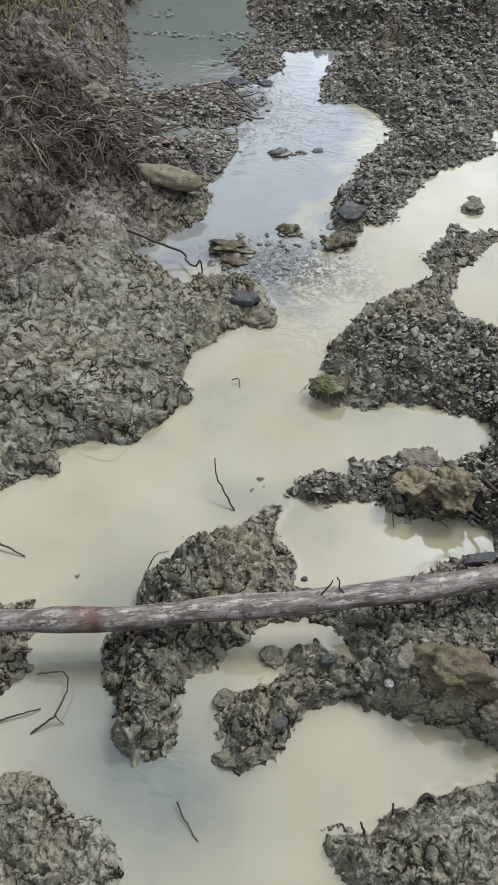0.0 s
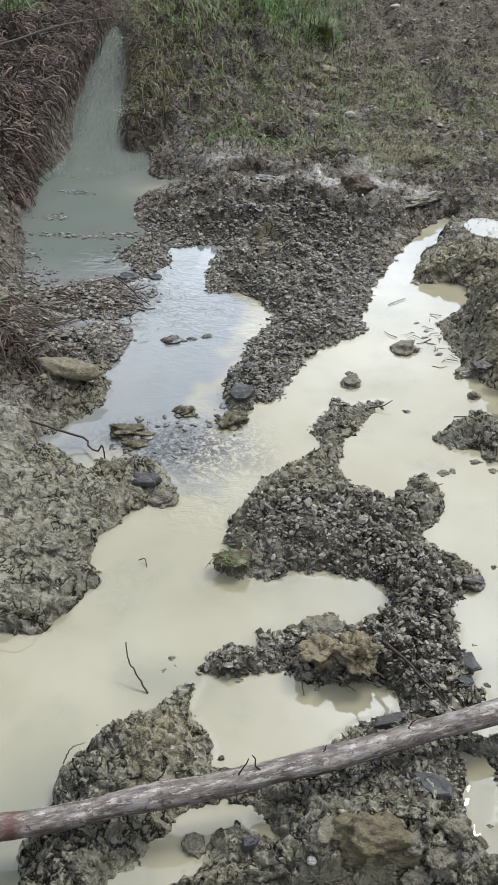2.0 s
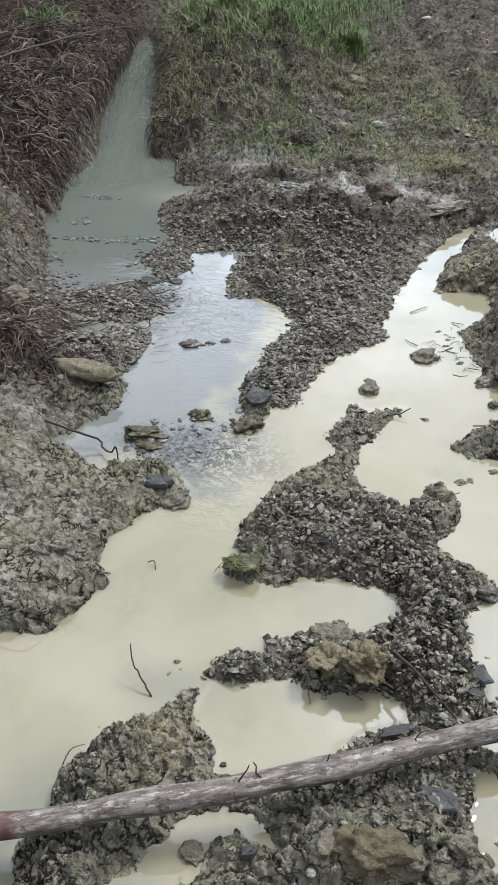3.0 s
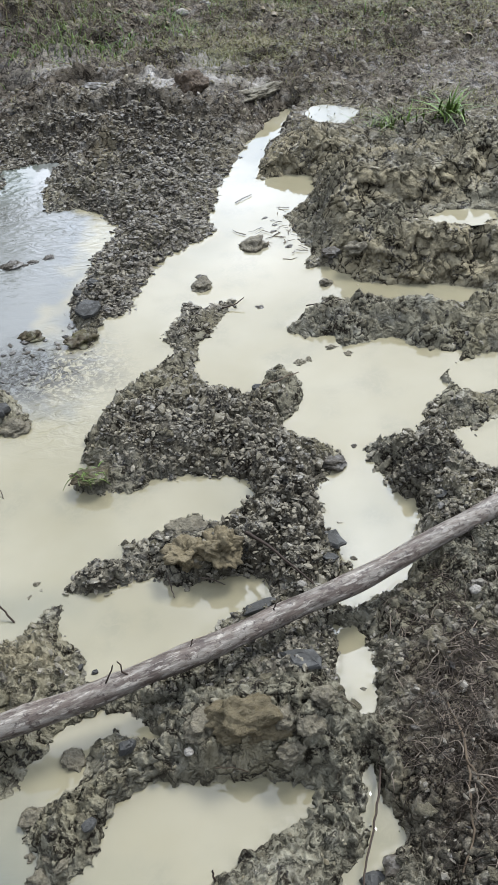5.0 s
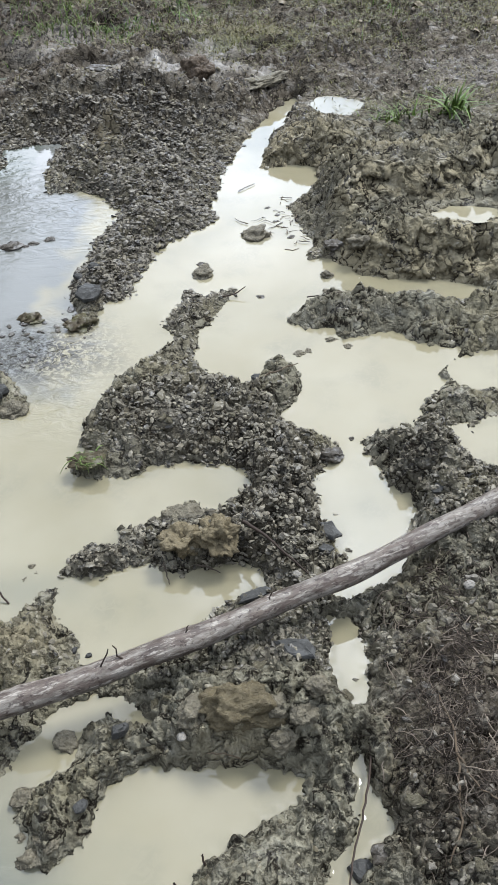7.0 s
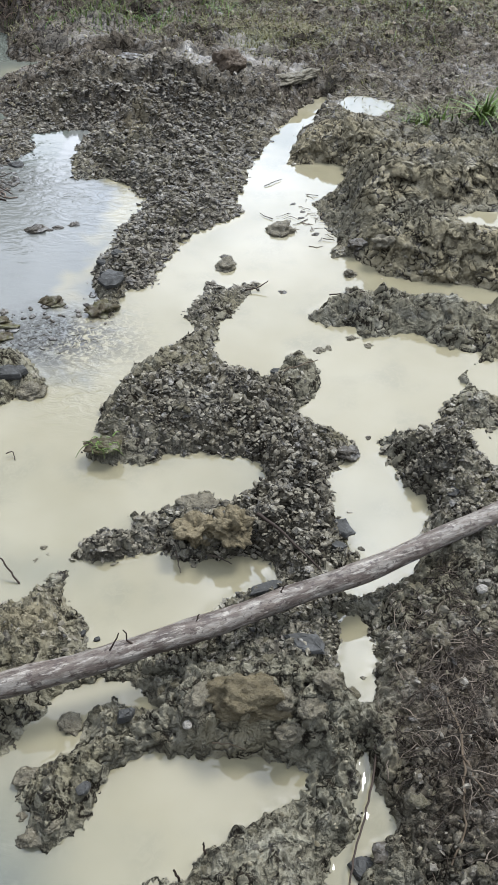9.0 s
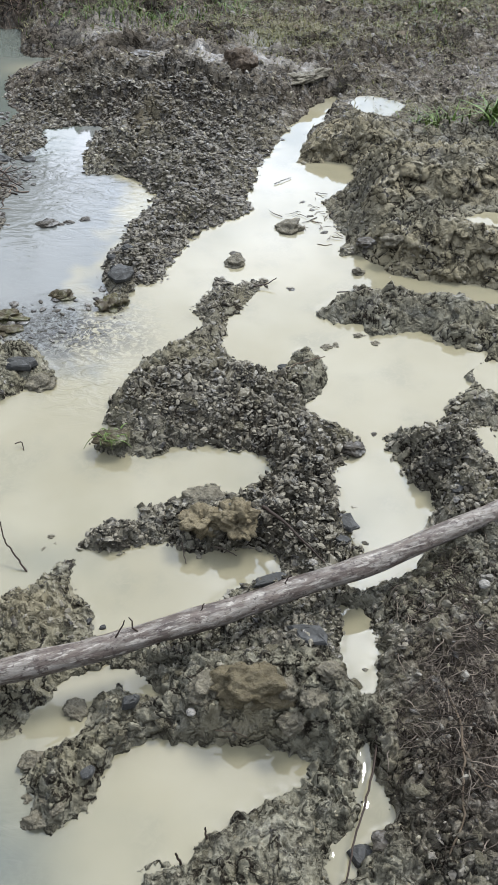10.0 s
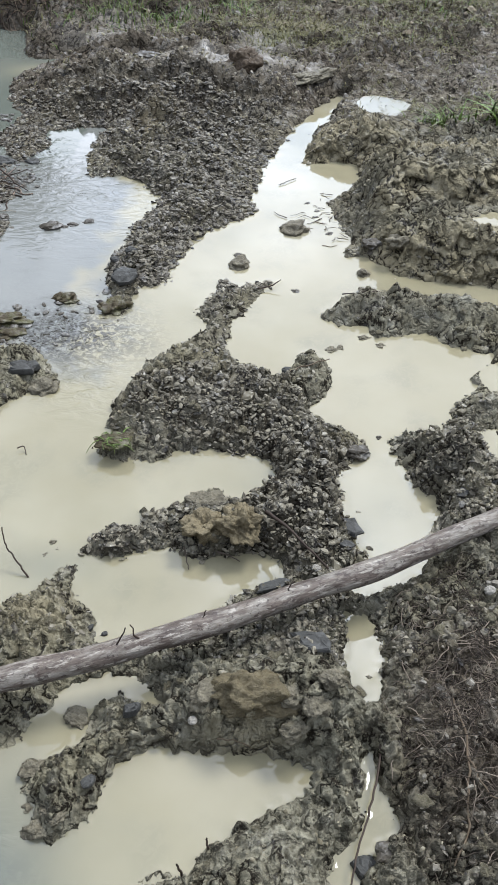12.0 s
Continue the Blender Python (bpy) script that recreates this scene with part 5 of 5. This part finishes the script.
stone("slate", -0.621, 1.710, 0.097, 0.058, 0.029, 15)
stone("stone", -0.902, 2.371, 0.045, 0.040, 0.027, 0)
stone("stone", -0.906, 2.554, 0.060, 0.036, 0.024, 10)
stone("slate", -1.008, 3.002, 0.101, 0.061, 0.025, 0)
stone("slate", -0.900, 3.016, 0.067, 0.047, 0.017, 0)
stone("sandstone", -0.986, 2.149, 0.207, 0.074, 0.058, 4)
stone("clod", -1.401, 2.571, 0.081, 0.097, 0.048, 80)
stone("brown", -0.100, 3.790, 0.160, 0.110, 0.120, 0)
stone("brown", -0.225, 4.330, 0.150, 0.110, 0.090, 0)
stone("stone", -0.554, 3.858, 0.115, 0.069, 0.035, 10)
stone("paleclod", 0.181, 3.793, 0.239, 0.084, 0.053, 35)
stone("pebble", -0.558, 3.808, 0.046, 0.037, 0.023, 0)
stone("pebble", -0.175, 5.079, 0.066, 0.053, 0.046, 0)
stone("sandstone", -0.359, 5.866, 0.143, 0.100, 0.071, 0)
stone("pebble", 0.109, 7.892, 0.123, 0.098, 0.049, 0)
stone("pebble", -0.466, 7.859, 0.044, 0.036, 0.027, 0)
stone("stone", -0.143, 6.952, 0.079, 0.063, 0.039, 0)
stone("pebble", 0.463, 7.174, 0.082, 0.065, 0.041, 0)
stone("stone", -0.040, 5.235, 0.060, 0.042, 0.030, 0)
stone("stone", -0.068, 8.245, 0.081, 0.065, 0.041, 0)
stone("stone", 0.244, 7.274, 0.093, 0.074, 0.046, 0)
stone("stone", 0.307, 6.275, 0.072, 0.057, 0.036, 0)
stone("brown", -1.137, 4.843, 0.086, 0.060, 0.043, 0)

# ---- single twigs, stems and roots ----
def curve_through(points, per=6):
    p = np.array(points, float)
    if len(p) == 2:
        p = np.stack([p[0], p.mean(0), p[1]])
    e = np.concatenate([[2 * p[0] - p[1]], p, [2 * p[-1] - p[-2]]])
    out = []
    for k in range(len(p) - 1):
        a, b, c, d = e[k:k + 4]
        for t in np.arange(per) / per:
            out.append(0.5 * (2 * b + (c - a) * t + (2 * a - 5 * b + 4 * c - d) * t * t + (3 * b - a - 3 * c + d) * t ** 3))
    return np.array(out + [p[-1]])


def twig(name, label, points, thick, thin, material, category="twig", side=None, rest=False):
    line = curve_through(points)
    if rest:
        z, _ = ground(line[:, 0], line[:, 1])
        line[:, 2] = np.maximum(line[:, 2], z + thick)
    line[1:-1] += np.random.RandomState(len(label)).normal(0, 0.0008, (len(line) - 2, 3))
    thing = holder(name, tuple(line[0]), label, category)
    v, f = tube(line - line[0], np.linspace(thick, thin, len(line)), 7)
    part("stem", mesh_of("stem", v, f, material), thing)
    if side:
        s = curve_through(side)
        v, f = tube(s - line[0], np.linspace(thick * 0.7, thin * 0.7, len(s)), 6)
        part("side_shoot", mesh_of("side_shoot", v, f, material), thing)
    return thing


twig("straw", "pale straw afloat on the muddy channel", [(0.064, 2.916, 0.004), (0.094, 2.943, 0.006), (0.129, 2.975, 0.004)], 0.0022, 0.0016, PALE, "straw")
twig("root", "short brown root hanging from the ochre clod into water", [(-0.131, 1.125, 0.035), (-0.127, 1.110, 0.020), (-0.119, 1.090, 0.004)], 0.0022, 0.0012, ROOT, "root")
twig("root", "thin brown root sticking out under the ochre clod", [(-0.059, 1.118, 0.035), (-0.032, 1.121, 0.020), (-0.008, 1.116, 0.008)], 0.0022, 0.0012, ROOT, "root")
twig("straw", "bent pale straw lying over the tan clod", [(-0.046, 0.763, 0.090), (-0.037, 0.741, 0.090), (-0.021, 0.727, 0.085)], 0.0015, 0.001, STRAW, "straw")
twig("straw", "pale straw at the foot of the tan clod", [(-0.032, 0.685, 0.050), (-0.002, 0.683, 0.050), (0.027, 0.679, 0.040)], 0.0015, 0.001, STRAW, "straw")
twig("twig", "short dark twig stub standing at the pool edge", [(-0.074, 0.469, 0.000), (-0.078, 0.472, 0.020), (-0.084, 0.477, 0.035)], 0.0026, 0.0018, TWIG, "twig")
twig("twig", "short upright twig stub in wet mud", [(-0.034, 0.506, 0.010), (-0.036, 0.509, 0.030), (-0.038, 0.516, 0.045)], 0.0022, 0.0016, TWIG, "twig")
twig("twig", "forked dark twig lying across the shallow stream", [(-1.052, 2.950, 0.030), (-0.950, 2.854, 0.020), (-0.912, 2.799, 0.020), (-0.860, 2.774, 0.004)], 0.0036, 0.002, TWIG, "twig", side=[(-0.950, 2.854, 0.020), (-0.913, 2.858, 0.030), (-0.888, 2.904, 0.025)])
twig("twig", "thin dark bare twig standing out of the muddy water", [(-0.462, 1.051, 0.000), (-0.489, 1.073, 0.030), (-0.511, 1.091, 0.055), (-0.521, 1.117, 0.085)], 0.0022, 0.0013, TWIG, "twig")
twig("twig", "dark arched twig with a side shoot lying in the puddle", [(-0.681, 0.484, 0.000), (-0.657, 0.509, 0.012), (-0.645, 0.526, 0.020), (-0.644, 0.574, 0.022), (-0.666, 0.602, 0.018), (-0.717, 0.590, 0.004)], 0.0021, 0.0012, TWIG, "twig", side=[(-0.648, 0.523, 0.018), (-0.639, 0.517, 0.012), (-0.630, 0.515, 0.002)])
twig("twig", "thin dark twig afloat on the muddy water", [(-0.758, 0.485, 0.004), (-0.713, 0.510, 0.008), (-0.682, 0.531, 0.004)], 0.002, 0.0012, TWIG, "twig")
twig("twig", "thin straight dark twig sticking out of shallow water", [(-0.387, 0.437, 0.012), (-0.365, 0.413, 0.006), (-0.335, 0.389, 0.002)], 0.0018, 0.0008, TWIG, "twig")
twig("twig", "short dark twig at the edge of the puddle", [(-0.941, 0.838, 0.020), (-0.895, 0.834, 0.012), (-0.856, 0.827, 0.002)], 0.0026, 0.0015, TWIG, "twig")
twig("straw", "thin bent straw on the mud mound", [(-0.585, 0.847, 0.030), (-0.575, 0.860, 0.055), (-0.562, 0.868, 0.065), (-0.547, 0.881, 0.060)], 0.0014, 0.0008, STRAW, "straw", rest=True)
twig("twig", "tiny hooked twig in the muddy water", [(-0.575, 1.430, 0.012), (-0.561, 1.437, 0.012), (-0.552, 1.419, 0.000)], 0.0016, 0.001, TWIG, "twig")
twig("straw", "pale straw lying on the mud", [(-0.568, 0.350, 0.020), (-0.510, 0.375, 0.030)], 0.0018, 0.0012, STRAW, "straw", rest=True)
twig("dead_stem", "pale dead stem lying on the clay bank", [(-1.286, 1.576, 0.080), (-1.180, 1.602, 0.080), (-1.113, 1.631, 0.085)], 0.0024, 0.0014, STRAW, "stem", rest=True)
twig("dead_stem", "pale dead stem bent over the clay bank", [(-0.878, 1.156, 0.050), (-0.816, 1.167, 0.070), (-0.775, 1.205, 0.060)], 0.0022, 0.0012, STRAW, "stem", rest=True)
twig("vine", "black looping vine dipping into the stream", [(-1.018, 1.883, 0.080), (-0.927, 1.886, 0.050), (-0.851, 1.882, 0.030), (-0.836, 1.861, 0.020), (-0.799, 1.828, 0.030), (-0.782, 1.831, 0.050), (-0.774, 1.821, 0.000)], 0.004, 0.002, TWIG, "vine")
twig("root", "long pale brown root lying over torn roots", [(0.397, 0.773, 0.070), (0.411, 0.699, 0.075), (0.397, 0.597, 0.075), (0.387, 0.534, 0.070), (0.362, 0.487, 0.060)], 0.0028, 0.0016, STRAW, "root", rest=True)
twig("root", "pale brown root branching across the soil", [(0.405, 0.658, 0.085), (0.424, 0.609, 0.085), (0.463, 0.565, 0.070)], 0.0024, 0.0014, STRAW, "root", rest=True)
twig("twig", "dark wet twig lying along the narrow trench", [(0.267, 0.747, 0.030), (0.264, 0.681, 0.030), (0.243, 0.598, 0.030), (0.213, 0.513, 0.030), (0.193, 0.442, 0.030)], 0.0024, 0.0016, TWIG, "twig")
twig("twig", "thin grey twig lying on the shale mound", [(0.082, 1.715, 0.040), (0.143, 1.762, 0.050), (0.212, 1.813, 0.040)], 0.0022, 0.0014, STRAW, "twig", rest=True)
twig("twig", "thin dark twig on the tip of the mud ridge", [(0.265, 2.155, 0.030), (0.325, 2.147, 0.045), (0.376, 2.166, 0.040)], 0.0022, 0.0014, TWIG, "twig", rest=True)
twig("twig", "curved dark twig at the tip of the mound", [(-0.000, 2.196, 0.010), (0.044, 2.205, 0.015), (0.074, 2.220, 0.030)], 0.0026, 0.0014, TWIG, "twig")
twig("twig", "flat dark strip of wood pressed into the shale", [(0.044, 1.184, 0.100), (0.094, 1.139, 0.100), (0.181, 1.068, 0.060)], 0.0045, 0.002, TWIG, "twig", rest=True)
twig("stick", "pale dry stick lying in the field", [(-0.435, 5.929, 0.120), (-0.340, 6.377, 0.130), (-0.193, 6.821, 0.120)], 0.009, 0.005, STRAW, "stick", rest=True)
twig("bare_branch", "dark bare branch leaning over the ditch", [(-1.494, 2.829, 0.850), (-1.457, 3.041, 0.850), (-1.466, 3.338, 0.820), (-1.534, 3.887, 0.750), (-1.544, 4.420, 0.680), (-1.546, 4.945, 0.600)], 0.0052, 0.003, TWIG, "branch", side=[(-1.554, 4.678, 0.640), (-1.668, 5.080, 0.500), (-1.748, 5.351, 0.380), (-1.852, 5.626, 0.250)])


# a tuft of sod at the tip of the mound
def sod_tuft(x, y):
    thing = holder("sod_tuft", (x, y, max(height_at(x, y), 0.0)), "small sod with yellow-green grass half in the water", "sod")
    me = rock_mesh("soil", (0.080, 0.055, 0.026), MOSSY, 77, 0.3, 0.0, 4)
    part("soil", me, thing, "dark brown soil with roots")
    rs = np.random.RandomState(8)
    pieces = []
    for k in range(36):
        a = rs.uniform(0, 6.28)
        p = np.array([rs.normal(0, 0.02), rs.normal(0, 0.012), 0.017])
        d = np.array([math.cos(a), math.sin(a), 0.5])
        pts = [p + d * s + np.array([0, 0, -26 * s * s]) for s in np.linspace(0, rs.uniform(0.015, 0.04), 5)]
        pieces.append(tube(pts, np.linspace(0.0019, 0.0006, 5), 3))
    v, f = gather(pieces)
    part("grass", mesh_of("grass", v, f, GRASS), thing, "bent yellow-green grass")
    return thing


sod_tuft(-0.335, 1.44)


# ---- larger flakes and clods pressed into the mud, each a piece of the ground ----
def pieces_of_ground(name, count, seed, box, sizes, meshes, keep):
    rs = np.random.RandomState(seed)
    x, y = rs.uniform(box[0], box[1], count * 40), rs.uniform(box[2], box[3], count * 40)
    z, sd = ground(x, y)
    ok = np.nonzero((sd > 0.012) & (rs.rand(len(x)) < keep(x, y, sd)))[0][:count]
    for k in ok:
        ob = new(name, meshes[rs.randint(len(meshes))])
        ob.parent = land
        s = sizes[0] * (sizes[1] / sizes[0]) ** (rs.rand() ** 1.6)
        ob.matrix_world = pose(x[k], y[k], z[k] - (0.10 if name == "flake" else 0.22) * s, rs.normal(0, 14), rs.normal(0, 14), rs.uniform(0, 360)) @ Matrix.Diagonal((s, s, s, 1))


flakes = [slab_mesh("flake", (1.0, 0.55 + 0.06 * (k % 5), 0.22 + 0.03 * (k % 3)), FLAKE_PIECE, 200 + k, 6 + k % 3) for k in range(9)]
lumps_ = [rock_mesh("clod", (1.0, 0.7 + 0.05 * (k % 4), 0.42 + 0.05 * (k % 3)), CLOD_PIECE, 300 + k, 0.45, 0.0, 2, True) for k in range(9)]
pieces_of_ground("flake", 290, 41, (-1.4, 0.9, 0.9, 3.6), (0.020, 0.045), flakes, shale_keep)
pieces_of_ground("clod", 260, 42, (-1.2, 0.8, 0.35, 2.3), (0.016, 0.036), lumps_, lambda x, y, sd: np.full(x.shape, 0.6))
